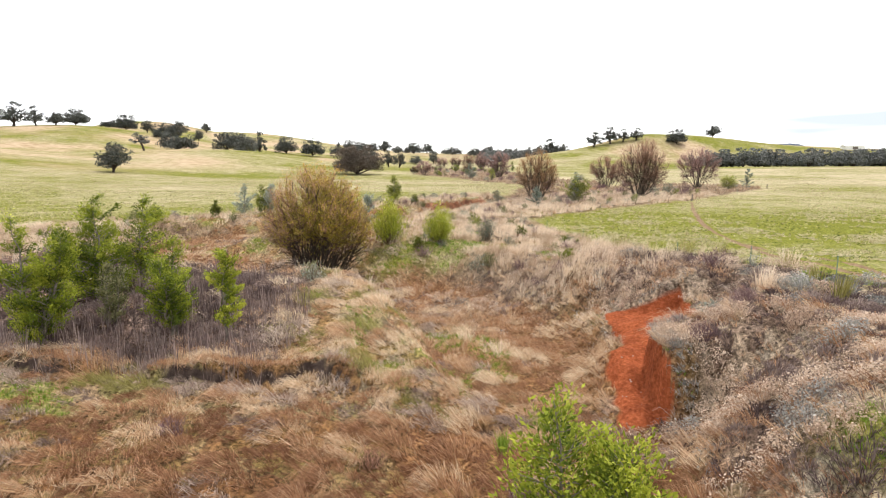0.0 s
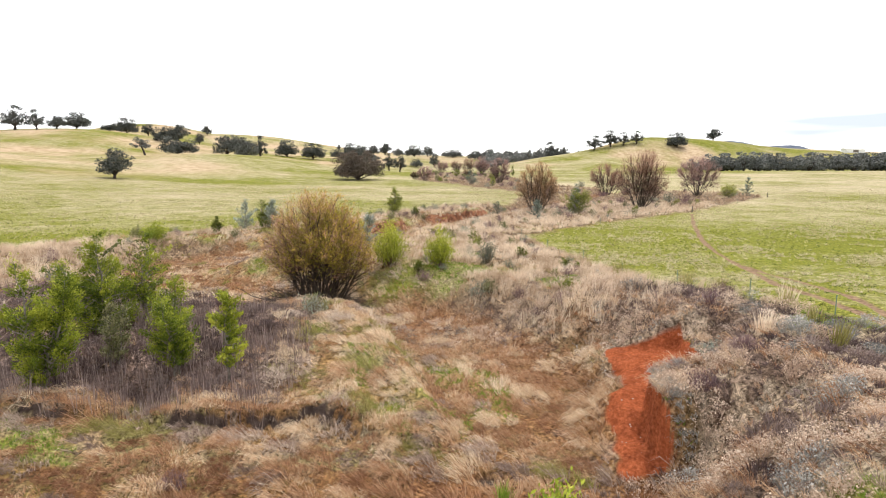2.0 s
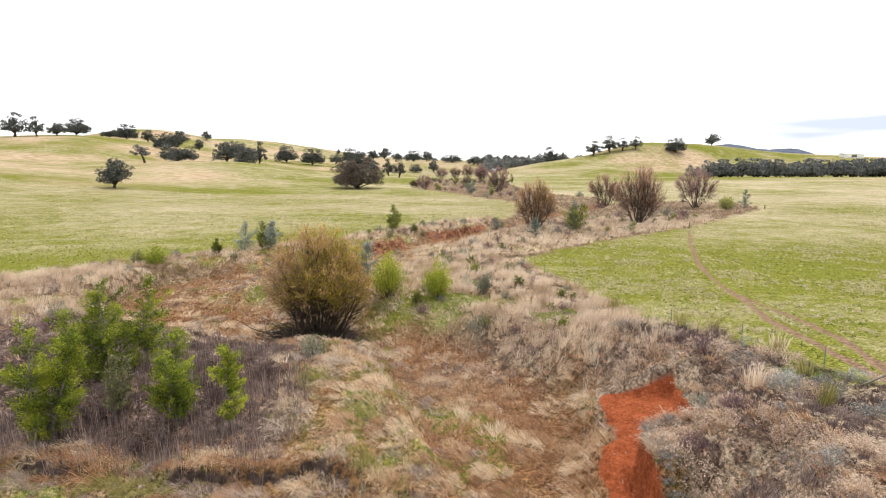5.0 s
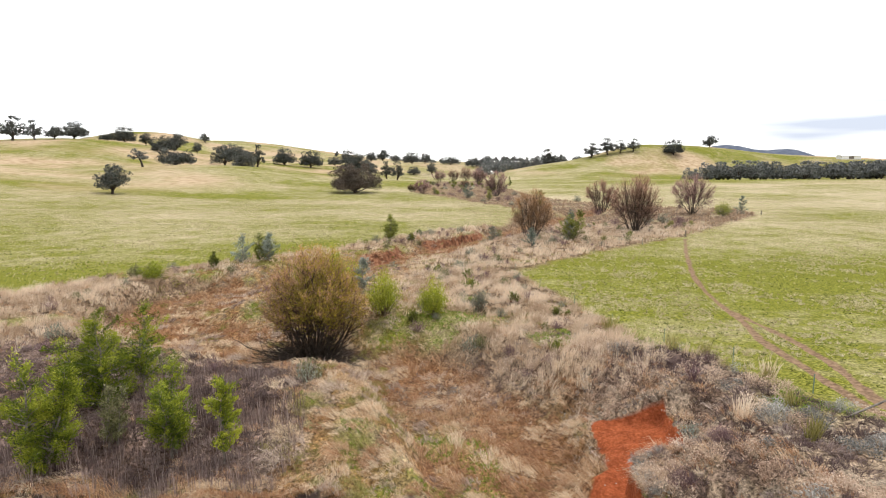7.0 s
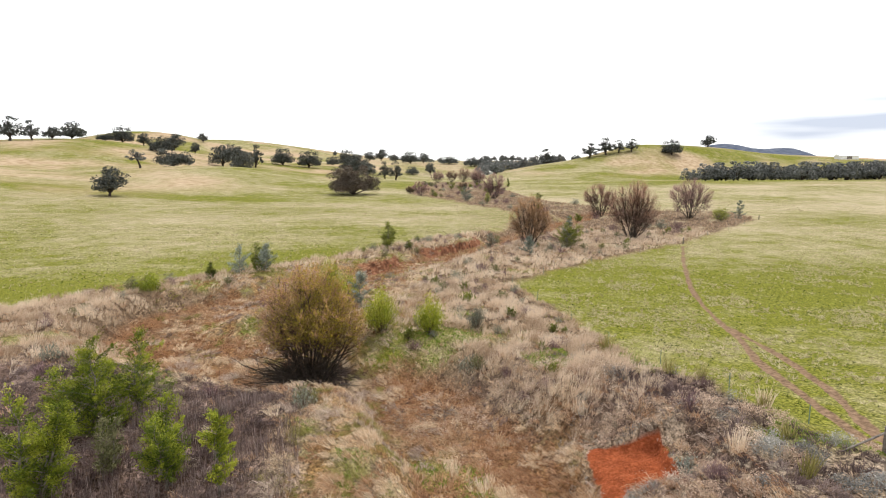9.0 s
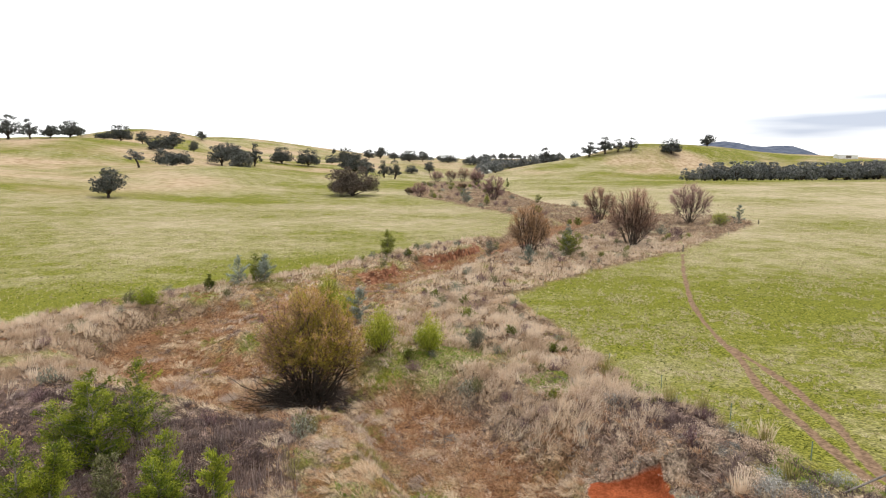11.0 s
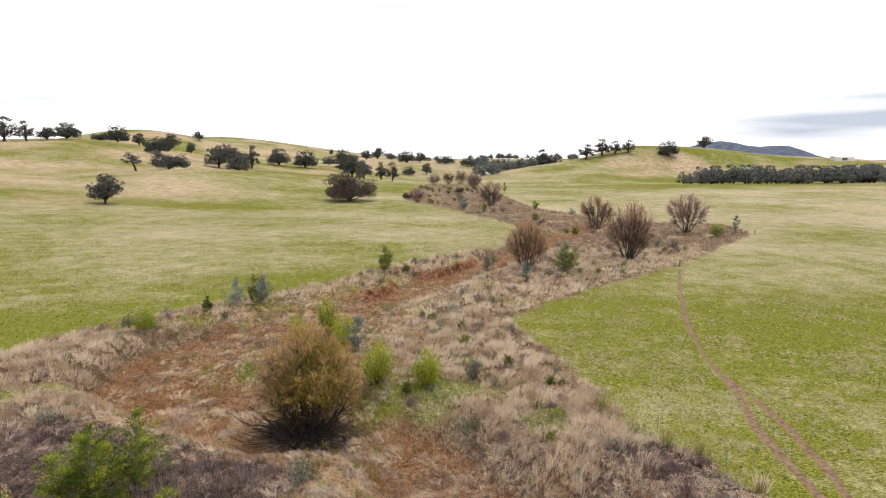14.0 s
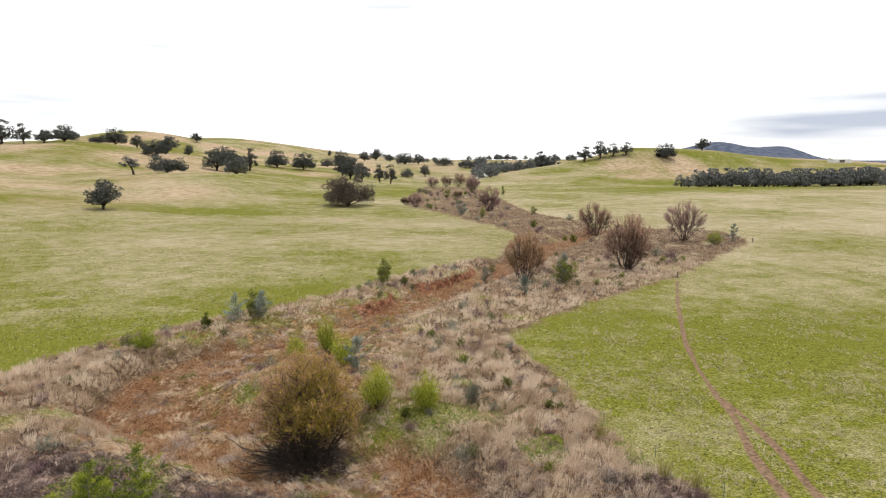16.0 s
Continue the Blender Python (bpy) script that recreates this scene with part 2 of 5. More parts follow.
l.new(vector("SUBTRACT", vector("MULTIPLY", level_pos, (0.95, 0.95, 0.0)), vector("MULTIPLY", cell.outputs["Position"], (0.95, 0.95, 0.0))), spoke.inputs["Vector"])
hue = n.new("ShaderNodeSeparateColor")
l.new(cell.outputs["Color"], hue.inputs["Color"])
strand = n.new("ShaderNodeCombineXYZ")
l.new(maths(n, l, "MULTIPLY", maths(n, l, "ARCTAN2", spoke.outputs["Y"], spoke.outputs["X"]), 7.0), strand.inputs["X"])
l.new(maths(n, l, "MULTIPLY", cell.outputs["Distance"], 2.2), strand.inputs["Y"])
l.new(maths(n, l, "MULTIPLY", hue.outputs["Green"], 40.0), strand.inputs["Z"])
n_strand = noise_node(n, l, 1.7, 4.0, strand.outputs["Vector"])
own = maths(n, l, "ADD", maths(n, l, "MULTIPLY", hue.outputs["Red"], 0.75), maths(n, l, "MULTIPLY", maths(n, l, "SUBTRACT", n_clot, 0.3), 0.6), True)
mat_floor = ramp(n, l, own, [(0.05, (0.21, 0.105, 0.050)), (0.28, (0.31, 0.195, 0.085)), (0.45, (0.40, 0.285, 0.175)), (0.62, (0.33, 0.25, 0.20)), (0.78, (0.25, 0.215, 0.085)), (0.95, (0.50, 0.40, 0.285))])
mat_weed = ramp(n, l, own, [(0.05, (0.10, 0.068, 0.055)), (0.25, (0.215, 0.152, 0.120)), (0.45, (0.42, 0.32, 0.23)), (0.62, (0.30, 0.255, 0.205)), (0.80, (0.37, 0.28, 0.195)), (0.95, (0.51, 0.41, 0.31))])
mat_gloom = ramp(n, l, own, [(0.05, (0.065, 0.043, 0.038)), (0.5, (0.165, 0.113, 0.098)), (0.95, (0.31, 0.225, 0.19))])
mat_straw = ramp(n, l, own, [(0.05, (0.085, 0.055, 0.036)), (0.5, (0.20, 0.140, 0.092)), (0.95, (0.36, 0.265, 0.185))])
mat_ochre = ramp(n, l, own, [(0.05, (0.15, 0.070, 0.032)), (0.35, (0.235, 0.125, 0.055)), (0.6, (0.20, 0.145, 0.050)), (0.95, (0.34, 0.225, 0.125))])
mat_floor = mix(n, l, attribute(n, "ochre"), mat_floor, mat_ochre)
creek = mix(n, l, attribute(n, "strawy"), mat_floor, mat_straw)
creek = mix(n, l, attribute(n, "weedy"), creek, mat_weed)
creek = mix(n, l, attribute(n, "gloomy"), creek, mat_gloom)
fibre = maths(n, l, "ADD", maths(n, l, "MULTIPLY", n_strand, 0.55), maths(n, l, "MULTIPLY", n_grain, 0.45))
creek = mix(n, l, 1.0, creek, ramp(n, l, fibre, [(0.38, (0.22, 0.20, 0.19)), (0.49, (0.85, 0.85, 0.85)), (0.62, (1.65, 1.62, 1.58))]), "MULTIPLY")
# soil between tussocks, darkened to carry the shade of the gaps
shaded_soil = ramp(n, l, n_grain, [(0.34, (0.030, 0.018, 0.011)), (0.66, (0.13, 0.082, 0.050))])
gap = ramp(n, l, maths(n, l, "ADD", rim.outputs["Distance"], maths(n, l, "MULTIPLY", maths(n, l, "SUBTRACT", n_grain, 0.5), 0.35)), [(0.0, (0.6, 0.6, 0.6)), (0.24, (0, 0, 0))])
creek = mix(n, l, gap, creek, shaded_soil)
bed_c = ramp(n, l, n_grain, [(0.34, (0.060, 0.025, 0.012)), (0.50, (0.185, 0.085, 0.038)), (0.66, (0.36, 0.195, 0.095))])
n_red = noise_node(n, l, 1.4, 6.0, pos)
n_soil = noise_node(n, l, 7.0, 9.0, pos)
red = mix(n, l, 0.35, ramp(n, l, n_soil, [(0.30, (0.16, 0.040, 0.017)), (0.50, (0.30, 0.076, 0.029)), (0.70, (0.43, 0.135, 0.060))]), ramp(n, l, n_red, [(0.30, (0.15, 0.036, 0.014)), (0.65, (0.36, 0.10, 0.04))]))
rutc = ramp(n, l, n_fine, [(0.3, (0.105, 0.066, 0.042)), (0.7, (0.27, 0.178, 0.115))])
# far range: timber colour with the blue of distance haze mixed in
hazed_forest = ramp(n, l, noise_node(n, l, 0.03, 8.0, pos), [(0.35, (0.06, 0.075, 0.11)), (0.7, (0.12, 0.135, 0.175))])
dark_earth = ramp(n, l, n_fine, [(0.3, (0.036, 0.026, 0.022)), (0.7, (0.11, 0.08, 0.068))])
clay = ramp(n, l, n_red, [(0.32, (0.060, 0.026, 0.016)), (0.5, (0.185, 0.080, 0.044)), (0.68, (0.31, 0.155, 0.092))])
col = mix(n, l, attribute(n, "creek"), pasture, creek)
bed_k = maths(n, l, "MULTIPLY", attribute(n, "bed"), ramp(n, l, n_mid, [(0.35, (0.35, 0.35, 0.35)), (0.55, (1, 1, 1))]))
col = mix(n, l, maths(n, l, "MULTIPLY", bed_k, 0.8), col, bed_c)
col = mix(n, l, attribute(n, "hazed_forest"), col, hazed_forest)
edge = maths(n, l, "MULTIPLY", maths(n, l, "SUBTRACT", n_tuft, 0.5), 0.7)
for key, c in (("rut", rutc), ("clay", clay), ("dark_earth", dark_earth), ("red", red)):
    a = attribute(n, key)
    k = maths(n, l, "ADD", a, maths(n, l, "MULTIPLY", edge, a), True)
    k = maths(n, l, "MULTIPLY", maths(n, l, "SUBTRACT", k, 0.3), 2.5, True)
    col = mix(n, l, k, col, c)
l.new(col, b.inputs["Base Color"])
bumped(n, l, b, maths(n, l, "ADD", maths(n, l, "ADD", n_fine, n_red), maths(n, l, "ADD", maths(n, l, "MULTIPLY", n_soil, 0.6), maths(n, l, "MULTIPLY", maths(n, l, "MULTIPLY", n_strand, attribute(n, "creek")), 1.2))), 0.8, 0.12)


# ---- the land ----
def vnoise(x, y, size, seed=0):
    """Smooth noise from 0 to 1 over the plan, one bump about size metres across."""
    x, y = np.asarray(x, float) / size + seed * 17.31, np.asarray(y, float) / size - seed * 9.77
    i, j = np.floor(x), np.floor(y)
    u, v = x - i, y - j
    u, v = u * u * (3 - 2 * u), v * v * (3 - 2 * v)

    def corner(a, c):
        h = np.sin(a * 127.1 + c * 311.7 + seed * 74.7) * 43758.5453
        return h - np.floor(h)
    return (corner(i, j) * (1 - u) + corner(i + 1, j) * u) * (1 - v) + (corner(i, j + 1) * (1 - u) + corner(i + 1, j + 1) * u) * v


def fbm(x, y, size, seed=0, octaves=4):
    return sum(vnoise(x, y, size / 2 ** k, seed + k) * 0.5 ** k for k in range(octaves)) / sum(0.5 ** k for k in range(octaves))


def cells(x, y, size, seed=0):
    """Tussock cells: distance to the nearest centre (0 to about 1) and two random numbers of that cell."""
    x, y = np.asarray(x, float) / size, np.asarray(y, float) / size
    i, j = np.floor(x), np.floor(y)
    best, ra, rb = np.full(np.shape(x), 9.0), np.zeros(np.shape(x)), np.zeros(np.shape(x))
    for di in (-1, 0, 1):
        for dj in (-1, 0, 1):
            a, c = i + di, j + dj
            h = [np.sin(a * (127.1 + 31 * q) + c * (311.7 - 53 * q) + seed * 19.19 + q * 7.7) * 43758.5453 for q in range(4)]
            h = [v - np.floor(v) for v in h]
            d = np.hypot(x - a - h[0], y - c - h[1])
            near = d < best
            best, ra, rb = np.where(near, d, best), np.where(near, h[2], ra), np.where(near, h[3], rb)
    return best, ra, rb


def sstep(a, c, x):
    k = np.clip((x - a) / (c - a), 0, 1)
    return k * k * (3 - 2 * k)


def along(line, x, y):
    """Distance to a line of points (x, y, value), the value at the nearest place, and the side (+ is its right)."""
    best, val, side = np.full(np.shape(x), 1e9), np.zeros(np.shape(x)), np.zeros(np.shape(x))
    for (ax, ay, av), (bx, by, bv) in zip(line, line[1:]):
        dx, dy = bx - ax, by - ay
        t = np.clip(((x - ax) * dx + (y - ay) * dy) / (dx * dx + dy * dy), 0, 1)
        d = np.hypot(x - ax - t * dx, y - ay - t * dy)
        near = d < best
        best, val = np.where(near, d, best), np.where(near, av + t * (bv - av), val)
        side = np.where(near, np.sign((x - ax) * dy - (y - ay) * dx), side)
    return best, val, side


def inside(poly, x, y):
    """Signed distance to a closed outline, positive inside."""
    d, odd = np.full(np.shape(x), 1e9), np.zeros(np.shape(x), bool)
    for (ax, ay), (bx, by) in zip(poly, poly[1:] + poly[:1]):
        dx, dy = bx - ax, by - ay
        t = np.clip(((x - ax) * dx + (y - ay) * dy) / (dx * dx + dy * dy), 0, 1)
        d = np.minimum(d, np.hypot(x - ax - t * dx, y - ay - t * dy))
        cross = ((ay > y) != (by > y)) & (x < ax + (y - ay) / (dy if dy else 1e-9) * dx)
        odd ^= cross
    return np.where(odd, d, -d)


CHANNEL = [(70, 230, -1.6), (34, 165, -1.5), (12, 124, -1.3), (1.5, 107, -1.2), (-7, 91, -1.2), (-16, 78, -1.2), (-23, 71.5, -1.2), (-28, 63.5, -1.3),
           (-27.5, 56, -1.3), (-22, 51.5, -1.3), (-12, 46.6, -1.4), (-3, 44, -1.3), (2, 33, -1.3), (4.3, 24.7, -1.5), (3, 17, -1.8), (2, 0, -2.0), (0, -40, -2.6)]
SIDE_ARM = [(-70, 14, 0.2), (-30, 19, -0.2), (-16, 20.5, -0.5), (-6, 20.5, -1.0), (3, 18, -1.6)]
CORRIDOR = [(60, -60), (30, 20), (19.5, 28.6), (17.6, 35), (15.9, 43), (13.9, 58), (9.8, 76.4), (19.8, 87.6), (47.3, 114.4), (88.3, 164), (94, 190), (64, 204), (42, 258), (38, 330), (30, 500),
            (-8, 500), (-14, 330), (-14, 294), (20, 212), (26, 185), (15, 143), (-5.2, 120.4), (-15.5, 103), (-24, 93), (-34, 82.3), (-40.6, 73.3), (-45, 61.5), (-85, 42), (-160, 20), (-160, -60)]
RUT_A = [(46, 111, 0), (38.3, 91.5, 0), (31.7, 72.8, 0), (29.2, 63.5, 0), (27.6, 55.5, 0), (26.8, 50.5, 0), (24.4, 43.6, 0), (23.3, 39.3, 0), (22.5, 35.8, 0), (21.7, 30.6, 0), (21.5, 27.6, 0), (26, 20, 0)]
RUT_B = [(27.7, 54.5, 0), (27.7, 50.2, 0), (27.2, 46.8, 0), (26.4, 42.5, 0), (25.3, 38.6, 0), (24.7, 36, 0), (23.9, 33.2, 0), (23.1, 30.8, 0), (22.4, 28.0, 0), (27, 20.5, 0)]
# hills: centre, radius, height
HILLS = [(-349, 608, 147, 26.5), (-284, 476, 94, 13.6), (-354, 1134, 194, 33.8), (-439, 903, 127, 38.7), (-135, 381, 77, 11.8), (-181, 726, 161, 5.3), (-568, 475, 226, 18.9),
         (-871, 854, 363, 50.8), (286, 684, 60, 16.8), (214, 660, 60, 23.2), (103, 633, 99, 24.4), (317, 773, 81, 16.1), (420, 767, 197, 23.6), (636, 916, 232, -8.6),
         (289, 569, 196, -13.9), (9, 1595, 420, 10.3), (556, 1650, 420, 15.7), (-575, 1548, 360, 69.4), (797, 906, 285, 21.9), (-317, 233, 118, 26.5), (43, 652, 110, -18.6),
         (12, 918, 241, 12.5), (282, 463, 180, 10.2)]
RANGE = [(1650, 3500, 240, 108), (2030, 3550, 190, 80), (1300, 3700, 300, 40)]


def straw_zone(x, y, cor):
    """Where the tall pale grass stands: along both fences, away from the near bank."""
    a = sstep(30, 44, y) * sstep(-8, 3, x - 0.0) * sstep(0.30, 0.5, fbm(x, y, 7, 31) + 0.12)
    c = sstep(-24, -31, x) * sstep(40, 47, y) * 0.95
    edge = sstep(9, 3, cor) * sstep(55, 70, y)
    e = sstep(95, 120, y) * 0.30
    return np.clip(np.maximum(np.maximum(a, c), np.maximum(edge, e)), 0, 1)


def weed_zone(x, y, cor):
    """Dead grey-purple weeds: the right bank near the camera and round the wattle saplings."""
    a = sstep(6.5, 9.5, x + 0.12 * np.maximum(y - 24, 0) * -1 + 1.5 * (vnoise(x, y, 4, 33) - 0.5)) * sstep(44, 38, y + 6 * (vnoise(x, y, 5, 34) - 0.5))
    c = sstep(-6.5, -10, x) * sstep(25.6, 26.6, y) * sstep(44, 37, y + 0.3 * (x + 15))
    e = np.exp(-(((x - 5) / 6) ** 2 + ((y - 41) / 4) ** 2)) * 0.8
    return np.clip(np.maximum(np.maximum(a, c), e), 0, 1)


def land(x, y):
    """Height of the ground and the zones of it."""
    x, y = np.asarray(x, float), np.asarray(y, float)
    right = sstep(-3, 13, x)
    level = np.interp(y, [0, 30, 36, 43, 50, 60, 90, 130, 200, 300], [3.1, 3.0, 2.7, 1.9, 1.2, 1.0, 0.9, 0.7, 0.0, 0.0])
    left = np.interp(y, [0, 28, 45, 60, 80, 130, 200, 300], [1.3, 1.2, 1.6, 1.4, 0.85, 0.6, 0.0, 0.0])
    z = left + (level - left) * right
    for hx, hy, r, h in HILLS:
        z = z + h * np.exp(-((x - hx) ** 2 + (y - hy) ** 2) / r ** 2)
    far = np.zeros(np.shape(x))
    for hx, hy, r, h in RANGE:
        far = far + h * np.exp(-((x - hx) ** 2 + (y - hy) ** 2) / r ** 2)
    z = z + far * (0.85 + 0.3 * fbm(x, y, 240, 5)) 
    cor = inside(CORRIDOR, x, y)
    wob = (fbm(x, y, 9, 2) - 0.5) * 3.0
    d, bed, side = along(CHANNEL, x, y)
    da, beda, _ = along(SIDE_ARM, x, y)
    # bank widths: the outer bends are steep cuts, the inner ones long slopes
    cut_far = np.clip(1.5 * np.exp(-((x - 5) ** 2 / 110 + (y - 117) ** 2 / 90)), 0, 1) * (side > 0)
    cut_far = np.maximum(cut_far, np.exp(-((x + 8) ** 2 / 40 + (y - 97) ** 2 / 36)) * (side > 0))
    cut_mid = np.exp(-((x + 31) ** 2 / 130 + (y - 66) ** 2 / 260)) * (side > 0) * 0.6
    cut_near = 0.72 * (side > 0) * sstep(21, 25, y) * sstep(45, 39, y) * sstep(-13, -7, x)
    cut = np.maximum(np.maximum(cut_far, cut_mid), cut_near)
    half = 1.9 + 0.9 * vnoise(x, y, 14, 3) + 1.5 * sstep(50, 58, y) * sstep(82, 72, y)
    bank = 6.5 * (1 - 0.82 * cut) + 1.2 * sstep(55, 20, y)
    k = sstep(half, half + bank, d + wob * (1 - 0.6 * cut))
    creek_z = bed + (z - bed) * k
    # the wide flat of the side arm, with its small undercut bank
    lip = da + wob * 0.35 + 0.8 * (vnoise(x, y, 3.2, 6) - 0.5)
    lim = 4.1
    scar = 0.10 + 0.34 * np.maximum(sstep(-13.2, -11.8, x) * sstep(-2.5, -4.5, x), sstep(-20, -18.5, x) * sstep(-14.8, -16, x))
    ka = np.where(y > 20 + 0 * x, scar * sstep(lim, lim + 0.28, lip) + (1 - scar) * sstep(lim + 0.3, lim + 11, lip), sstep(5, 16, lip))
    ka = np.maximum(ka, sstep(2, 9, x))
    z = np.minimum(creek_z, np.where(cor > -5, beda + (z - beda) * ka, z))
    # the cut bank of red earth on the right: a wall under a grassy lip, a slope of bare soil below it
    head = 31.5 - 0.33 * (x - 9) + 0.5 * (vnoise(x, y, 0.9, 22) - 0.5)
    win = sstep(21.4, 22.4, y) * sstep(0.4, -0.3, y - head)
    rim = np.interp(y, [17, 19.2, 21.4, 23.4, 25.2, 26.0, 27.0, 28.5, 31, 32, 33], [7.4, 8.0, 9.2, 8.7, 9.1, 10.6, 11.9, 12.5, 12.4, 12.0, 11.0]) + (fbm(x, y, 1.6, 8) - 0.5) * 1.0
    west = rim - x
    foot = np.interp(y, [18, 21.8, 24, 26, 27, 29, 31.5], [-0.5, -0.9, -0.7, 0.0, 0.6, 0.85, 1.05]) + (fbm(x, y, 1.1, 18) - 0.5) * 0.55 + (vnoise(x * 0.5, y, 0.35, 19) - 0.5) * 0.12
    foot = foot - 0.11 * np.clip(west, 0, 4) * sstep(26, 27, y)
    crack = 27.6 + 0.5 * np.sin(x * 1.9) + 0.5 * (vnoise(x, y, 0.8, 20) - 0.5)
    foot = foot + 0.20 * sstep(-0.04, 0.06, y - crack) * sstep(31.5, 28.5, y) * sstep(9.2, 9.8, x) - 0.10 * np.abs(vnoise(x * 2.2 + y * 0.4, y * 0.35, 0.6, 23) - 0.5) * sstep(26.5, 25.5, y)
    bench = 1.5 + 1.35 * sstep(0.2, 4.5, -west)
    far_out = np.interp(y, [18, 25, 26.5, 33], [0.7, 1.0, 3.4, 3.4])
    slope_k = sstep(0, 1, (west - far_out) / 1.8)
    under = foot * (1 - slope_k) + np.minimum(z, foot) * slope_k
    shelf = np.where(west < 0, bench + (np.maximum(z, bench) - bench) * sstep(2, 6, -west), under + (np.maximum(bench, under) - under) * sstep(0.34, 0.0, west))
    z = z + win * (shelf - z) * sstep(5.0, 6.0, x) * sstep(17, 13, x)
    reach = np.interp(y, [18, 20, 25, 26.5, 29, 32], [1.2, 1.7, 1.9, 3.8, 3.9, 3.3])
    redm = win * sstep(-0.1, 0.06, west) * sstep(0.5, -0.4, west - reach + 1.6 * (fbm(x, y, 1.5, 28) - 0.5)) * 1.25
    clay = np.clip(sstep(0.22, 0.5, cut_far) * sstep(0.04, 0.16, k) * sstep(0.97, 0.85, k), 0, 1)
    redm = np.clip(redm * (0.85 + 0.7 * fbm(x, y, 2.5, 29)), 0, 1.2)
    inner = sstep(-0.8, 1.2, cor + (fbm(x, y, 3, 4) - 0.5) * 3)
    # hummocks of matted grass along the creek, faint ones on the pasture
    cd, ca, _ = cells(x, y, 1.35, 3)
    z = z + inner * ((fbm(x, y, 3.2, 11) - 0.5) * 0.5 + (0.30 - 0.30 * cd ** 2) * (0.3 + ca) * (1 - 0.5 * sstep(0.25, 0.05, k) * sstep(50, 42, y))) * (1 - np.clip(redm * 1.3, 0, 1) * 0.85)
    # a hole washed into the flat
    pit = np.exp(-(((x - 1.75) / 0.6) ** 2 + ((y - 22.1) / 0.45) ** 2) ** 2)
    z = z - 0.6 * pit
    z = z + (1 - inner) * (fbm(x, y, 1.5, 13) - 0.5) * 0.16 * sstep(400, 100, y) + (fbm(x, y, 60, 14) - 0.5) * 1.2 * sstep(120, 260, y)
    rut = np.zeros(np.shape(x))
    for line in (RUT_A, RUT_B):
        dr = along(line, x, y)[0] + (vnoise(x, y, 2.5, 9) - 0.5) * 0.25
        wide = 0.24 + 0.08 * sstep(58, 34, y)
        rut = np.maximum(rut, sstep(wide + 0.16, wide - 0.08, dr))
    rut = np.maximum(rut, sstep(3.2, 1.2, np.hypot((x - 23.8), (y - 24.5) * 0.8)))
    z = z - rut * 0.12
    east = sstep(-25, 25, x)
    lush = 0.5 + 0.34 * sstep(3, 14, x) * sstep(95, 30, y) + 0.10 * sstep(14, -8, x) * sstep(45, 60, y) * sstep(190, 80, y) - 0.08 * (1 - east) * sstep(90, 190, y) * sstep(250, 225, y)
    lush = lush - 0.26 * sstep(90, 150, y) * east * sstep(390, 330, y) + 0.2 * np.clip(cor + 30, 0, 30) / 30 * (cor < 0) * sstep(200, 120, y)
    lush = lush + 0.55 * np.exp(-((y - 250 + 0.05 * x) / 13) ** 2) * sstep(0, -60, x) + 0.7 * np.exp(-((y - 425) / 30) ** 2) * sstep(60, 170, x) + 0.20 * sstep(460, 560, y) * east
    lush = lush + 0.3 * sstep(300, 420, y) * (1 - east) + 0.5 * (fbm(x, y, 55, 77) - 0.5)
    lush = lush - 0.12 * sstep(80, 170, y) * sstep(470, 400, y) - 0.08 * sstep(75, 35, y) * sstep(8, 20, x) - 0.55 * np.exp(-((x - 0) / 110) ** 2) * sstep(420, 560, y) - 0.45 * sstep(760, 900, y) * sstep(0, -120, x) * sstep(-480, -330, x)
    hill = sstep(1.5, 7, z) * sstep(2200, 1800, y)
    # green patches within the corridor
    patch = sstep(0.60, 0.70, fbm(x, y, 5.5, 21) + 0.05 * sstep(-2, 2, x) * sstep(28, 33, y) * sstep(52, 46, y)) * 0.8
    patch = np.maximum(patch, 1.1 * np.exp(-(((x - 0.0) / 6) ** 2 + ((y - 50.8) / 2.6) ** 2)))
    patch = np.maximum(patch, np.maximum(np.exp(-(((x - 10.6) / 0.9) ** 2 + ((y - 13.8) / 1.5) ** 2)), np.exp(-(((x - 18) / 1.6) ** 2 + ((y - 28) / 1.6) ** 2))))
    patch = np.maximum(patch, 1.1 * np.exp(-(((x - 0.4) / 1.8) ** 2 + ((y - 48.1) / 1.1) ** 2)))
    patch = np.maximum(patch, 1.1 * np.exp(-(((x - -18.2) / 1.3) ** 2 + ((y - 58.5) / 1.2) ** 2)))
    patch = np.maximum(patch, 1.1 * np.exp(-(((x - 2.9) / 1.6) ** 2 + ((y - 58.1) / 1.0) ** 2)))
    patch = np.maximum(patch, 1.1 * np.exp(-(((x + 3.6) / 2.6) ** 2 + ((y - 49.2) / 1.2) ** 2)))
    patch = patch * (1 - sstep(-7, -10, x) * sstep(23, 25, y) * sstep(38, 34, y))
    creek = inner * (1 - 0.92 * np.clip(patch, 0, 1))
    # darker ground: the undercut face, the hole and round the willow's foot
    dark_earth = 0.95 * ((lip > lim - 0.02) & (lip < lim + 0.22)) * (y > 20) * (vnoise(x, y, 1.7, 65) > 0.22) * np.maximum(sstep(-12.8, -11.5, x) * sstep(-2.5, -4.5, x), sstep(-19.5, -18.0, x) * sstep(-14.6, -15.8, x))
    dark_earth = np.maximum(dark_earth, pit)
    dark_earth = np.maximum(dark_earth, np.exp(-(((x + 9.2) / 4.8) ** 2 + ((y - 47.0) / 2.8) ** 2)))
    hazed_forest = sstep(2300, 2900, y)
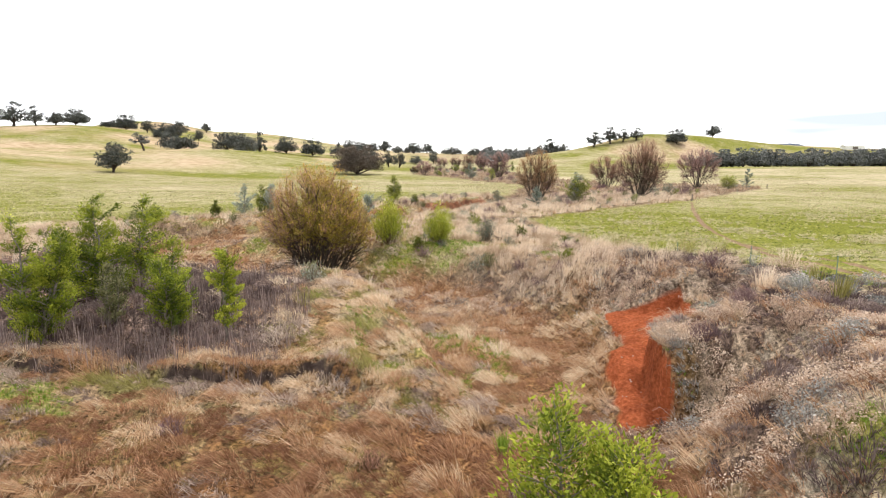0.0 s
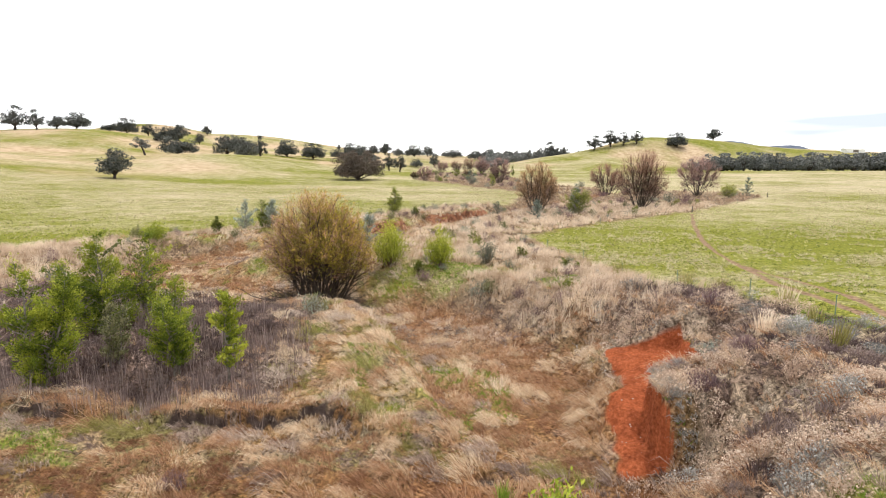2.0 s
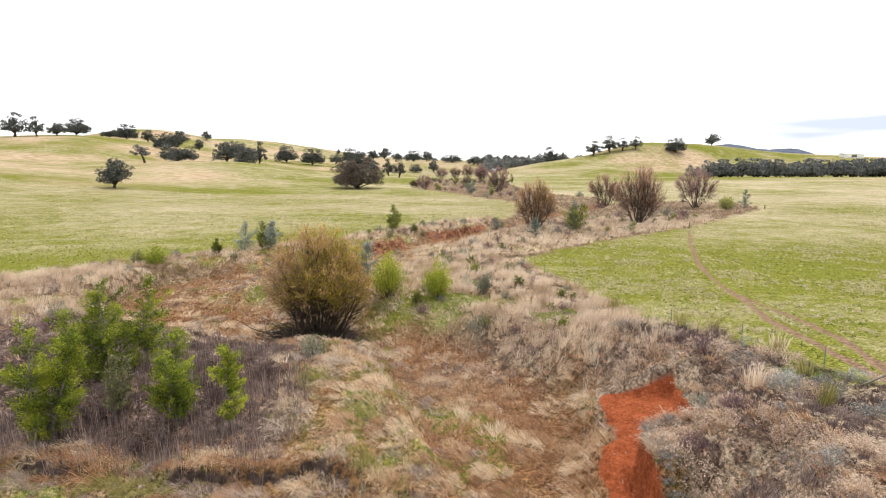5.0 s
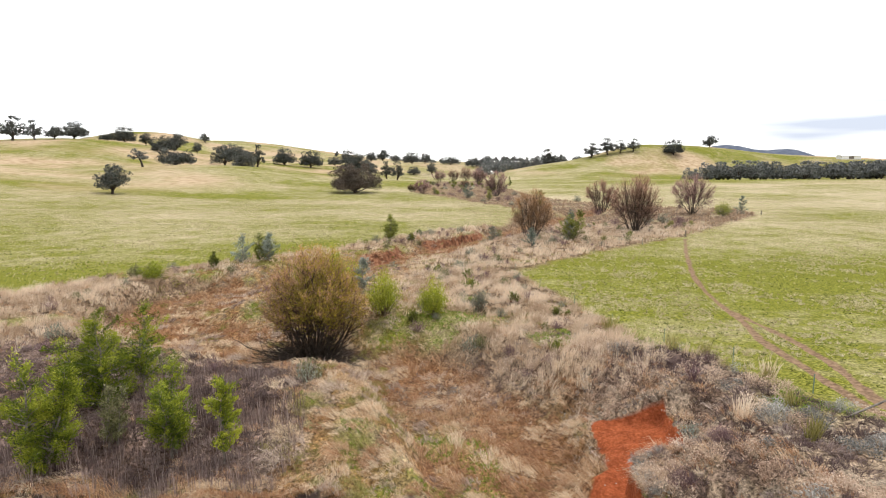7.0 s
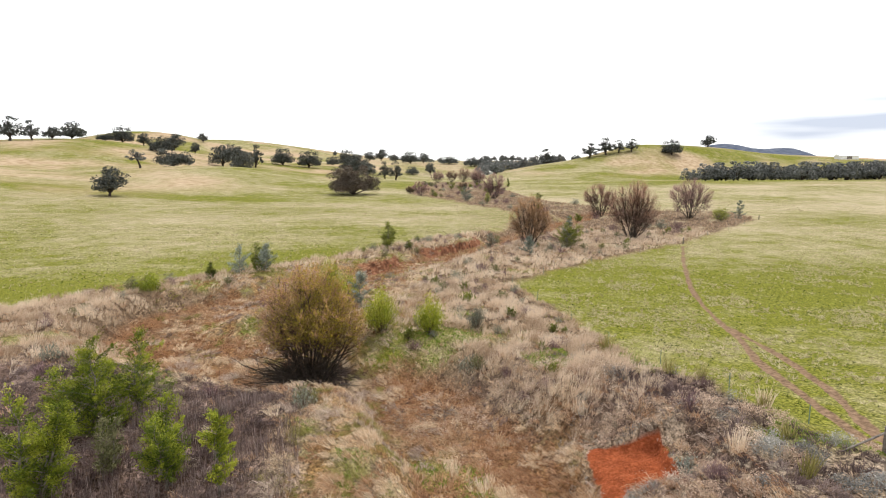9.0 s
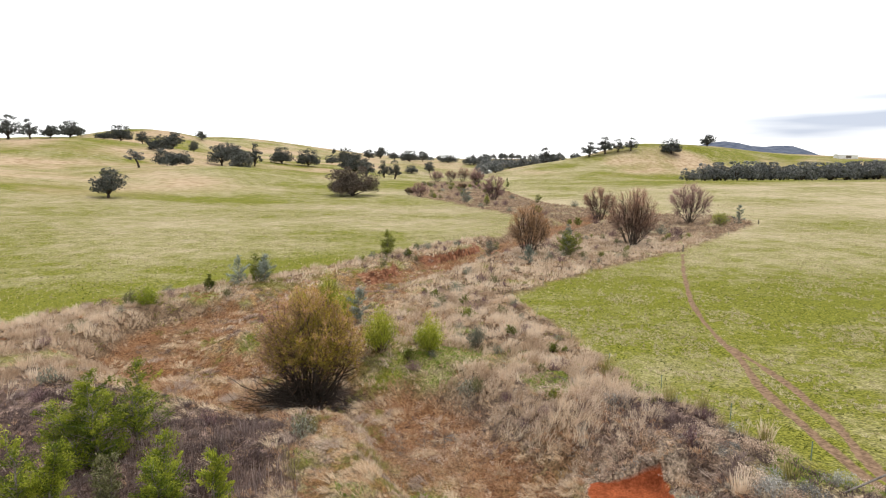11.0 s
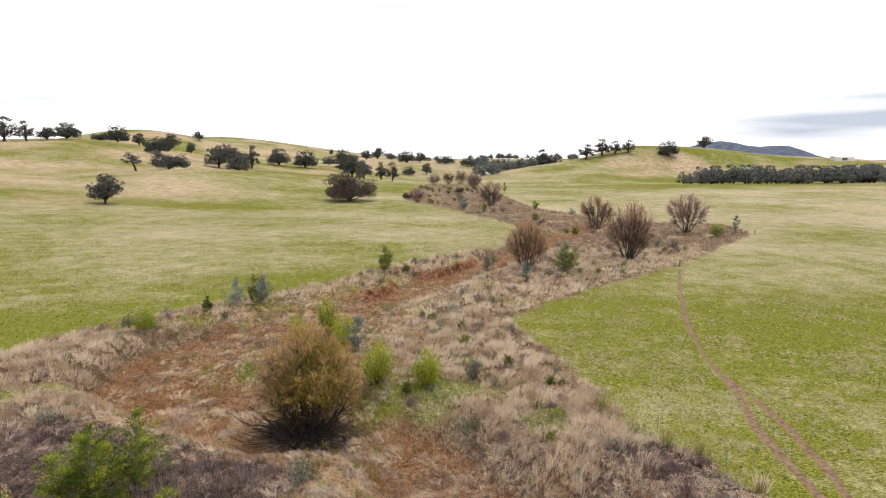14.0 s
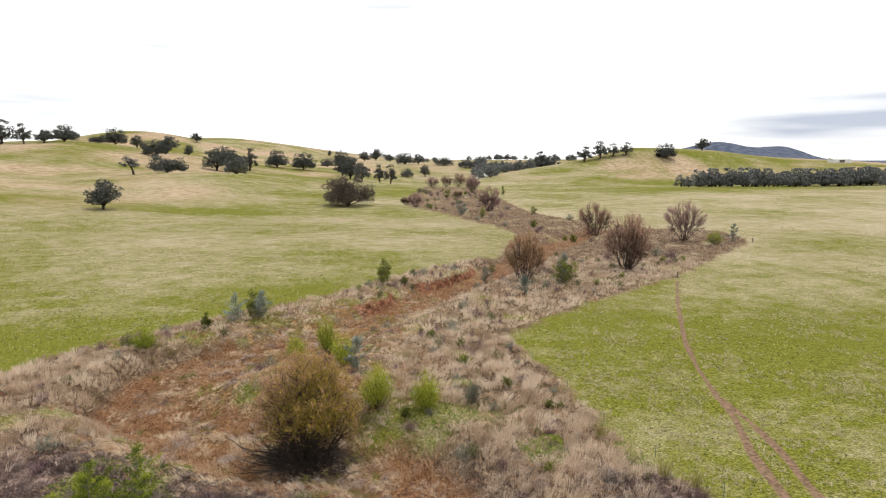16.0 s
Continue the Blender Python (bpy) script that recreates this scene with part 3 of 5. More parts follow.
    weedy = weed_zone(x, y, cor) * inner
    strawy = straw_zone(x, y, cor) * inner
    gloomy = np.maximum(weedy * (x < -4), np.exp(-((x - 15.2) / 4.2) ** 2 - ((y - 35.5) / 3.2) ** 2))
    bed_zone = inner * sstep(0.32, 0.06, k)
    return z, dict(creek=creek, red=redm, rut=rut, lush=lush, dark_earth=dark_earth, hazed_forest=hazed_forest, bed=bed_zone, hill=hill, clay=clay, weedy=weedy, strawy=strawy, ochre=sstep(23.5, 20, y + 2 * (vnoise(x, y, 5, 44) - 0.5)), gloomy=gloomy), cor, d, k


def ground_z(x, y):
    return float(land(np.array([x]), np.array([y]))[0][0])


def sheet(name, verts, tris, attrs=None, material=None, smooth=False):
    me = bpy.data.meshes.new(name)
    verts, tris = np.asarray(verts, np.float32), np.asarray(tris, np.int32)
    me.vertices.add(len(verts))
    me.vertices.foreach_set("co", verts.ravel())
    me.loops.add(tris.size)
    me.loops.foreach_set("vertex_index", tris.ravel())
    me.polygons.add(len(tris))
    me.polygons.foreach_set("loop_start", np.arange(len(tris), dtype=np.int32) * tris.shape[1])
    me.polygons.foreach_set("use_smooth", np.full(len(tris), smooth))
    for key, value in (attrs or {}).items():
        a = me.attributes.new(key, "FLOAT", "POINT")
        a.data.foreach_set("value", np.asarray(value, np.float32).ravel())
    if material:
        me.materials.append(material)
    me.update(calc_edges=True)
    return me


def spaced(stops):
    out = []
    for (a, step), (c, _) in zip(stops, stops[1:]):
        out.append(np.arange(a, c, step))
    return np.concatenate(out + [[stops[-1][0]]])


gx_l = spaced([(0, 0.38), (20, 0.6), (44, 1.3), (70, 3.5), (150, 10), (500, 25), (1000, 80), (2200, 250), (4600, 1)])
gx_r = spaced([(0, 0.34), (6.5, 0.13), (13.2, 0.42), (20.5, 0.26), (35, 0.5), (48, 1.4), (90, 4), (170, 10), (500, 25), (1000, 80), (2200, 90), (2600, 250), (4600, 1)])
gx = np.concatenate([-gx_l[:0:-1], gx_r])
gy = spaced([(-900, 150), (-150, 25), (-25, 4), (8, 0.6), (14, 0.30), (20.5, 0.18), (32, 0.42), (62, 0.55), (88, 0.6), (125, 2), (200, 4.5), (340, 10), (760, 18), (1300, 60), (2500, 90), (4700, 1)])
X, Y = np.meshgrid(gx, gy)
Z, zones, *_ = land(X.ravel(), Y.ravel())
cols, rows_n = len(gx), len(gy)
i0 = (np.arange(rows_n - 1)[:, None] * cols + np.arange(cols - 1)[None]).ravel()
quads = np.stack([i0, i0 + 1, i0 + cols + 1, i0 + cols], 1)
ground = new("ground", sheet("ground", np.stack([X.ravel(), Y.ravel(), Z], 1), quads, zones, MAT_GROUND, True))
tagged(ground, "rolling pasture with an eroded creek gully of red earth", "ground", kind="structure")


# ---- building plants ----
rng = np.random.default_rng(7)


def join(*bits):
    """One mesh out of (verts, tris, tone) bits."""
    v, f, t, base = [], [], [], 0
    for bv, bf, bt in bits:
        v.append(bv), f.append(np.asarray(bf) + base), t.append(bt)
        base += len(bv)
    return np.concatenate(v), np.concatenate(f), np.concatenate(t)


def part(name, bit, material, parent, label="", smooth=False):
    """Links a (verts, tris, tone) bit as one mesh object under a thing or a part."""
    ob = new(name, sheet(name, bit[0], bit[1], {"tone": bit[2]}, material, smooth))
    ob.parent = parent
    if label:
        tagged(ob, label)
    return ob


def unit(v):
    return v / np.maximum(np.linalg.norm(v, axis=-1, keepdims=True), 1e-9)


def blades(roots, tips, width, bend=None, tone=None, simple=False):
    """Stalks or twigs from roots to tips: a bent, tapering strip each, or one sliver where they stand far off."""
    m = len(roots)
    if simple:
        side = unit(np.cross(tips - roots, rng.normal(size=(m, 3)))) * (np.asarray(width) * 0.6).reshape(-1, 1)
        return np.stack([roots - side, roots + side, tips], 1).reshape(-1, 3), np.arange(3 * m).reshape(-1, 3), np.repeat(np.full(m, 0.5) if tone is None else tone, 3)
    way = tips - roots
    side = unit(np.cross(way, rng.normal(size=(m, 3)))) * (np.asarray(width) * 0.5).reshape(-1, 1)
    mid = roots + way * 0.55 + (0 if bend is None else bend)
    v = np.stack([roots - side, roots + side, mid - side * 0.8, mid + side * 0.8, tips], 1).reshape(-1, 3)
    o = np.arange(m)[:, None, None] * 5
    f = (o + np.array([[0, 1, 3], [0, 3, 2], [2, 3, 4]])[None]).reshape(-1, 3)
    return v, f, np.repeat(np.full(m, 0.5) if tone is None else tone, 5)


def leaves(at, size, tone, way=None, slim=0.45):
    """Leaves: one folded rhombus each, round the points at."""
    m = len(at)
    a = unit(rng.normal(size=(m, 3)) if way is None else way + rng.normal(size=(m, 3)) * 0.5) * np.asarray(size).reshape(-1, 1)
    c = unit(np.cross(a, rng.normal(size=(m, 3)))) * np.asarray(size).reshape(-1, 1) * slim
    v = np.stack([at - a * 0.5, at + c * 0.5, at + a * 0.5, at - c * 0.5], 1).reshape(-1, 3)
    o = np.arange(m)[:, None, None] * 4
    f = (o + np.array([[0, 1, 2], [0, 2, 3]])[None]).reshape(-1, 3)
    return v, f, np.repeat(tone, 4)


def tube(points, radii, sides=6):
    """A limb along points, tapering by radii."""
    p = np.asarray(points, float)
    t = unit(np.gradient(p, axis=0))
    ref = np.array([0.31, 0.87, 0.38])
    u = unit(np.cross(t, ref))
    w = np.cross(t, u)
    ang = np.arange(sides) / sides * 2 * math.pi
    ring = p[:, None] + (u[:, None] * np.cos(ang)[None, :, None] + w[:, None] * np.sin(ang)[None, :, None]) * np.asarray(radii)[:, None, None]
    v = ring.reshape(-1, 3)
    f = []
    for i in range(len(p) - 1):
        for j in range(sides):
            a, c = i * sides + j, i * sides + (j + 1) % sides
            f += [(a, c, c + sides), (a, c + sides, a + sides)]
    return v, np.array(f), np.full(len(v), 0.5)


def limb(a, c, r0, r1, sag=0.1, steps=6, sides=6):
    a, c = np.asarray(a, float), np.asarray(c, float)
    s = np.linspace(0, 1, steps)[:, None]
    size = np.linalg.norm(c - a)
    off = rng.normal(size=3) * sag * size
    p = a + (c - a) * s + np.sin(s * math.pi) * off + rng.normal(size=(steps, 3)) * 0.015 * size * (s > 0) * (s < 1)
    return p, tube(p, np.linspace(r0, r1, steps), sides)


def thing(name, x, y, label, category, group="", z=None):
    ob = new(name)
    ob.empty_display_size = 0.2
    ob.location = (x, y, ground_z(x, y) if z is None else z)
    return tagged(ob, label, category, group)


def gum_tree(name, height, width, label, group, bole=0.25, lean=0.0, n_clump=46, per=110, leaf=0.55, gaps=0.25, material=MAT_EUCALYPT):
    """An old paddock eucalypt: short bole, spreading limbs, a crown of leaf clumps with gaps."""
    ob = new(name)
    tagged(ob, label, "tree", group)
    r = height * 0.035
    fork = np.array([lean * height * 0.3, 0, height * bole])
    _, trunk = limb((0, 0, -0.6), fork, r * 1.35, r, 0.03, 6, 8)
    bits = [trunk]
    clumps = []
    tries = 0
    belt = height * (0.33 + 0.5 * bole)
    up, down = height * 0.95 - belt, belt - height * (0.10 + 0.5 * bole)
    while len(clumps) < n_clump and tries < 6000:
        tries += 1
        d = unit(rng.normal(size=3))
        rad = rng.uniform(0.3, 0.93)
        if d[2] < 0.1:
            d[:2] *= 0.96 / max(np.hypot(d[0], d[1]), 0.3)
        c = np.array([lean * height * 0.5, 0, belt]) + d * rad * np.array([width / 2, width / 2, up if d[2] > 0 else down])
        if vnoise(c[0] + c[2] * 0.7 + 50, c[1] - c[2], width * 0.24, int(height * 10 + width) % 23) < gaps:
            continue
        clumps.append(c)
    clumps = np.array(clumps)
    for c in clumps[:: max(1, len(clumps) // (11 if per > 30 else 3))]:
        mid = fork + (c - fork) * 0.5 + np.array([0, 0, height * 0.03])
        _, t1 = limb(fork, mid, r * 0.6, r * 0.33, 0.12, 5, 5)
        _, t2 = limb(mid, c, r * 0.33, r * 0.1, 0.12, 4, 4)
        bits += [t1, t2]
    part("trunk", join(*bits), MAT_BARK, ob)
    size = width * rng.uniform(0.075, 0.14, len(clumps))
    at = np.repeat(clumps, per, 0) + unit(rng.normal(size=(len(clumps) * per, 3))) * (np.repeat(size, per) * rng.uniform(0.3, 1.0, len(clumps) * per) ** 0.5)[:, None] * np.array([1.1, 1.1, 0.75])
    top = np.clip((at[:, 2] / height), 0, 1)
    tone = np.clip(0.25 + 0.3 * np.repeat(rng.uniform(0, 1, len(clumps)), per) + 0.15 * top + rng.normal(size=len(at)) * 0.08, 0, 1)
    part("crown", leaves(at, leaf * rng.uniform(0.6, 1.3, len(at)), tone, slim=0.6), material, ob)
    return ob


def wattle(name, x, y, height, width, label, material=MAT_WATTLE, n_leaf=5200, leaf=0.17, narrow=0.6, stems=2, bare=0.18, group="", z=None, category="shrub", tiers=46, tone0=0.5):
    """A feathery upright sapling: one or two stems, side shoots to a cone- or egg-shaped crown, sprays of small leaves."""
    ob = thing(name, x, y, label, category, group, z)
    bits, shoots, ways = [], [], []
    for s in range(stems):
        foot = np.array([rng.normal() * 0.12 * (stems > 1), rng.normal() * 0.12 * (stems > 1), -0.35])
        tall = height * (1.0 if s == 0 else rng.uniform(0.72, 0.92))
        head = np.array([rng.normal() * width * (0.05 + 0.16 * (s > 0)), rng.normal() * width * (0.05 + 0.16 * (s > 0)), tall])
        p, t = limb(foot, head, 0.018 * height, 0.006, 0.02, 9, 6)
        bits.append(t)
        for k in range(tiers):
            h = rng.uniform(bare, 0.99)
            base = np.array([np.interp(h * tall, p[:, 2], p[:, i]) for i in range(3)])
            prof = (1 - h) ** narrow * min(1, (h - bare) / 0.2 + 0.55)
            ang = rng.uniform(0, 2 * math.pi)
            reach = width * 0.5 * prof * rng.uniform(0.45, 1.2) * (1 + 0.28 * math.sin(2 * ang + height * 9)) / (1.2 if stems > 1 else 1)
            tip = base + np.array([math.cos(ang) * reach, math.sin(ang) * reach, reach * rng.uniform(0.15, 0.8) + 0.05])
            _, t = limb(base, tip, 0.012 * height * (1 - h) + 0.006, 0.004, 0.08, 4, 3)
            bits.append(t)
            shoots.append(np.stack([base, tip]))
    part("stem", join(*bits), MAT_BARK_GREY, ob)
    shoots = np.array(shoots)
    weight = np.linalg.norm(shoots[:, 1] - shoots[:, 0], axis=1) + 0.12
    pick = rng.choice(len(shoots), n_leaf, p=weight / weight.sum())
    s = 1.08 - 0.85 * rng.uniform(0, 1, n_leaf)[:, None] ** 1.5
    way = unit(shoots[pick, 1] - shoots[pick, 0])
    spread = (0.045 * width ** 0.5 + 0.012 * width) * rng.uniform(0.5, 1.5, len(shoots))[pick][:, None]
    at = shoots[pick, 0] * (1 - s) + shoots[pick, 1] * s + rng.normal(size=(n_leaf, 3)) * spread
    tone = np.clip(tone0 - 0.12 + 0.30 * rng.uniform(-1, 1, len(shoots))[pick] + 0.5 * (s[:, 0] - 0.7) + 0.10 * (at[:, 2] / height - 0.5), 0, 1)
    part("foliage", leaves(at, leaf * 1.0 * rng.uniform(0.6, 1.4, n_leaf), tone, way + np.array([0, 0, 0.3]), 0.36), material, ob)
    return ob


def bare_willow(name, x, y, height, width, label, twig=MAT_TWIG_GREY, n_stem=26, n_twig=2600, twig_w=0.03, leafy=0, group="", low=0.0, spray=0.10, z=None, stem_r=0.011, sub=6, clear=0.10):
    """A many-stemmed willow: dark stems fanning out of one stool, a dome of fine twigs, a few last leaves."""
    ob = thing(name, x, y, label, "tree", group, z)
    bits, paths = [], []
    heart = np.array([0, 0, height * 0.42])
    size = np.array([width * 0.5, width * 0.5, height * 0.58])
    for k in range(n_stem):
        ang = k * 2.399963 + rng.normal() * 0.25
        up = low + (1 - low) * ((k + 0.5) / n_stem) ** 0.85
        flat = math.sqrt(max(0.0, 1 - up * up))
        d = np.array([math.cos(ang) * flat, math.sin(ang) * flat, up])
        tip = heart + d * size * rng.uniform(0.62, 0.88)
        foot = np.array([d[0], d[1], 0]) * 0.10 * width * rng.uniform(0.2, 1) + np.array([0, 0, -0.35])
        mid = foot + (tip - foot) * 0.5 + np.array([d[0], d[1], 0.25]) * width * rng.uniform(0.01, 0.09)
        s = np.linspace(0, 1, 8)[:, None]
        p = (1 - s) ** 2 * foot + 2 * s * (1 - s) * mid + s * s * tip + rng.normal(size=(8, 3)) * 0.010 * height * (s > 0)
        p[1:, 2] = np.maximum(p[1:, 2], 0.1)
        bits.append(tube(p, np.linspace(stem_r * height * rng.uniform(0.7, 1.3), 0.0022 * height, 8), 5))
        paths.append(p)
        for q in range(sub):
            i = rng.integers(2, 7)
            e = p[i] + unit(unit(p[i] - p[i - 1]) + rng.normal(size=3) * 0.55) * height * rng.uniform(0.10, 0.26)
            over = np.linalg.norm((e - heart) / size)
            if over > 0.95:
                e = heart + (e - heart) * 0.95 / over
            e[2] = max(e[2], 0.25)
            pp, t = limb(p[i], e, 0.0042 * height, 0.0014 * height, 0.06, 6, 4)
            bits.append(t)
            paths.append(np.concatenate([pp[:1], pp, pp[-1:]]))
    part("trunk", join(*bits), MAT_BARK, ob, "many dark stems from one stool")
    paths = np.array(paths)
    pick, seg = rng.integers(0, len(paths), n_twig), rng.uniform(2.2, 6.95, n_twig)
    i = seg.astype(int)
    fr = (seg - i)[:, None]
    root = paths[pick, i] * (1 - fr) + paths[pick, i + 1] * fr
    fine = rng.uniform(size=n_twig) < np.clip((root[:, 2] / height - clear) / 0.26, 0.06, 1) ** 1.2
    root, n_twig = root[fine], int(fine.sum())
    way = unit(unit((root - heart) / size + np.array([0, 0, 0.25])) + rng.normal(size=(n_twig, 3)) * 0.45 + np.array([0, 0, 0.22]))
    tip = root + way * (height * spray * rng.uniform(0.5, 1.5, n_twig))[:, None]
    over = np.linalg.norm((tip - heart) / size, axis=1)
    lim = 1.0 + 0.10 * rng.uniform(-1, 1, n_twig)
    tip = np.where((over > lim)[:, None], heart + (tip - heart) * (lim / over)[:, None], tip)
    tip[:, 2] = np.maximum(tip[:, 2], 0.15)
    # tone falls low and inside the crown: its inner shade put into twig colour
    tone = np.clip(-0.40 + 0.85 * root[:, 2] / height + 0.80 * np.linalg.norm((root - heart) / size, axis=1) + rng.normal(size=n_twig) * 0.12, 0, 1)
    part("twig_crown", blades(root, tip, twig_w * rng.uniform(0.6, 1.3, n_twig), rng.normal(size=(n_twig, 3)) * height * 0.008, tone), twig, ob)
    if leafy:
        k = rng.integers(0, n_twig, leafy)
        f = rng.uniform(0.1, 1.0, leafy)[:, None]
        at = root[k] * (1 - f) + tip[k] * f + rng.normal(size=(leafy, 3)) * 0.07
        h = at[:, 2] / height
        rim = np.linalg.norm((at - heart) / size, axis=1)
        keep = rng.uniform(size=leafy) < np.clip(2.0 - 1.5 * rim, 0.15, 1) * np.clip((h - 0.24) / 0.2, 0.02, 1) * np.clip(0.80 + 1.5 * at[:, 0] / width, 0.2, 1)
        at, h, rim = at[keep], h[keep], rim[keep]
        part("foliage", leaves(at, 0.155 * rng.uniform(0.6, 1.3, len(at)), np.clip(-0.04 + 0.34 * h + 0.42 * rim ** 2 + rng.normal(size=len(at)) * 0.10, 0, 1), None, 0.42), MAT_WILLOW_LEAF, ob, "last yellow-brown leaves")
    return ob


def shrub(name, x, y, height, width, label, material, n_leaf=1800, leaf=0.12, n_stem=40, group="", stem_mat=MAT_TWIG_GREY, tone0=0.5, slim=0.4, category="shrub"):
    """A low rounded bush: a fan of stems and a ragged dome of small leaves."""
    ob = thing(name, x, y, label, category, group)
    ang, out = rng.uniform(0, 2 * math.pi, n_stem), rng.uniform(0, 1, n_stem) ** 0.6
    tip = np.stack([np.cos(ang) * out * width / 2, np.sin(ang) * out * width / 2, height * (1 - 0.55 * out ** 2) * rng.uniform(0.65, 1.05, n_stem)], 1)
    root = tip * np.array([0.12, 0.12, 0]) + np.array([0, 0, -0.2])
    part("stem", blades(root, tip, np.full(n_stem, 0.02 + 0.008 * height), rng.normal(size=(n_stem, 3)) * 0.05 * height, rng.uniform(0.1, 0.6, n_stem)), stem_mat, ob)
    k = rng.integers(0, n_stem, n_leaf)
    f = rng.uniform(0.35, 1.05, n_leaf)[:, None]
    at = root[k] * (1 - f) + tip[k] * f + rng.normal(size=(n_leaf, 3)) * np.array([0.07 * width, 0.07 * width, 0.06 * height])
    at[:, 2] = np.maximum(at[:, 2], 0.03)
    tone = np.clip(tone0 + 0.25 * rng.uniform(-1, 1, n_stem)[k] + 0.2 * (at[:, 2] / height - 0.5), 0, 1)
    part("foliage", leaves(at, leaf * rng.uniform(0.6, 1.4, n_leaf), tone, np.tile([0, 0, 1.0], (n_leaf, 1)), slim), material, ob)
    return ob


def sown(box, per_m2, keep):
    """Random places in a box of the plan where keep(x, y, land) holds, with their heights."""
    x0, x1, y0, y1 = box
    m = int((x1 - x0) * (y1 - y0) * per_m2)
    x, y = rng.uniform(x0, x1, m), rng.uniform(y0, y1, m)
    z, zone, cor, d, k = land(x, y)
    ok = rng.uniform(size=m) < keep(x, y, z, zone, cor, d, k)
    return np.stack([x[ok], y[ok], z[ok]], 1)


def tufts(at, count, height, spread, width, lean=(0, 0, 0), tone=None, droop=0.0, tone_jit=0.10, simple=False):
    """Tufts of stalks at the given places; lean is a common wind or flow direction, an array or one vector."""
    m = len(at)
    h = np.asarray(height) * np.ones(m)
    tone = rng.uniform(0.2, 0.8, m) if tone is None else tone
    hh = np.repeat(h, count) * rng.uniform(0.55, 1.15, m * count)
    ang = rng.uniform(0, 2 * math.pi, m * count)
    out = rng.uniform(0, 1, m * count) ** 0.7 * spread
    away = np.stack([np.cos(ang), np.sin(ang), np.zeros(m * count)], 1)
    root = np.repeat(at, count, 0) + away * (hh * 0.18)[:, None] * rng.uniform(0, 1, (m * count, 1)) - np.array([0, 0, 0.04])
    push = np.repeat(np.broadcast_to(np.asarray(lean, float), (m, 3)), count, 0)
    tip = root + away * (out * hh)[:, None] + push * hh[:, None] + np.array([0, 0, 1.0]) * (hh * (1 - 0.5 * out))[:, None]
    tip[:, 2] -= droop * hh
    bend = np.zeros((m * count, 3))
    bend[:, 2] = hh * (0.10 + 0.55 * droop)
    return blades(root, tip, width * rng.uniform(0.6, 1.3, m * count), bend, np.clip(np.repeat(tone, count) + rng.normal(size=m * count) * tone_jit, 0, 1), simple)


def stuff(name, bit, material, label, category):
    ob = new(name, sheet(name, bit[0], bit[1], {"tone": bit[2]}, material))
    return tagged(ob, label, category, kind="stuff")


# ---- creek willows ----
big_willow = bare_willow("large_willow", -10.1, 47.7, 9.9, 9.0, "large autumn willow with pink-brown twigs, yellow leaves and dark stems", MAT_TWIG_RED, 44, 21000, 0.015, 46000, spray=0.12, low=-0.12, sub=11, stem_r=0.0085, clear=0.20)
for q in range(110):
    ang = rng.uniform(0, 2 * math.pi)
    reach = rng.uniform(1.4, 3.4) * (1.0 + 0.75 * (math.cos(ang) < -0.3) - 0.3 * (math.cos(ang) > 0.5))
    foot = np.array([rng.normal() * 0.9 - 0.4, rng.normal() * 0.6, 0.1])
    part("low_branch", limb(foot, foot + np.array([math.cos(ang) * reach, math.sin(ang) * reach * 0.7, rng.uniform(0.2, 1.9)]), rng.uniform(0.04, 0.08), 0.012, 0.14, 7, 4)[1], MAT_BARK, big_willow, "dark sprawling branch")
brush_r = np.stack([rng.normal(size=2600) * 1.5 - 0.6, rng.normal(size=2600) * 1.2, rng.uniform(0.05, 0.9, 2600)], 1)
brush_w = unit(brush_r * np.array([1, 1, 0.2]) + rng.normal(size=(2600, 3)) * 0.7 + np.array([0, 0, 0.35]))
brush_t = brush_r + brush_w * rng.uniform(0.5, 1.5, (2600, 1))
brush_t[:, 2] = np.maximum(brush_t[:, 2], 0.08)
part("underbrush", blades(brush_r, brush_t, rng.uniform(0.015, 0.035, 2600), rng.normal(size=(2600, 3)) * 0.08), MAT_BARK, big_willow, "black wet brushwood at the willow's foot")
WILLOWS = "leafless willows by the creek"
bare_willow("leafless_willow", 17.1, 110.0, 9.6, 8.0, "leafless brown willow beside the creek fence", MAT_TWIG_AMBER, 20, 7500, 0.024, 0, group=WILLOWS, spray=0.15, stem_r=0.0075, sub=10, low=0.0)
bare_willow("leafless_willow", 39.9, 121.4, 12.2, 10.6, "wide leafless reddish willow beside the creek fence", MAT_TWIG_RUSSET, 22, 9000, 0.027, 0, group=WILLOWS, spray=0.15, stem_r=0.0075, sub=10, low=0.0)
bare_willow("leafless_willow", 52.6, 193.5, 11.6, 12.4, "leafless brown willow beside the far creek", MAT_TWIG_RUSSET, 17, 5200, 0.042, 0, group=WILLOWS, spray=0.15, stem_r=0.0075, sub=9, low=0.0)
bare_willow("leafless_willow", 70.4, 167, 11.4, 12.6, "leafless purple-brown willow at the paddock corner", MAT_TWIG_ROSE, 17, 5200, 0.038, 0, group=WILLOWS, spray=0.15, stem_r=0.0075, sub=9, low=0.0)
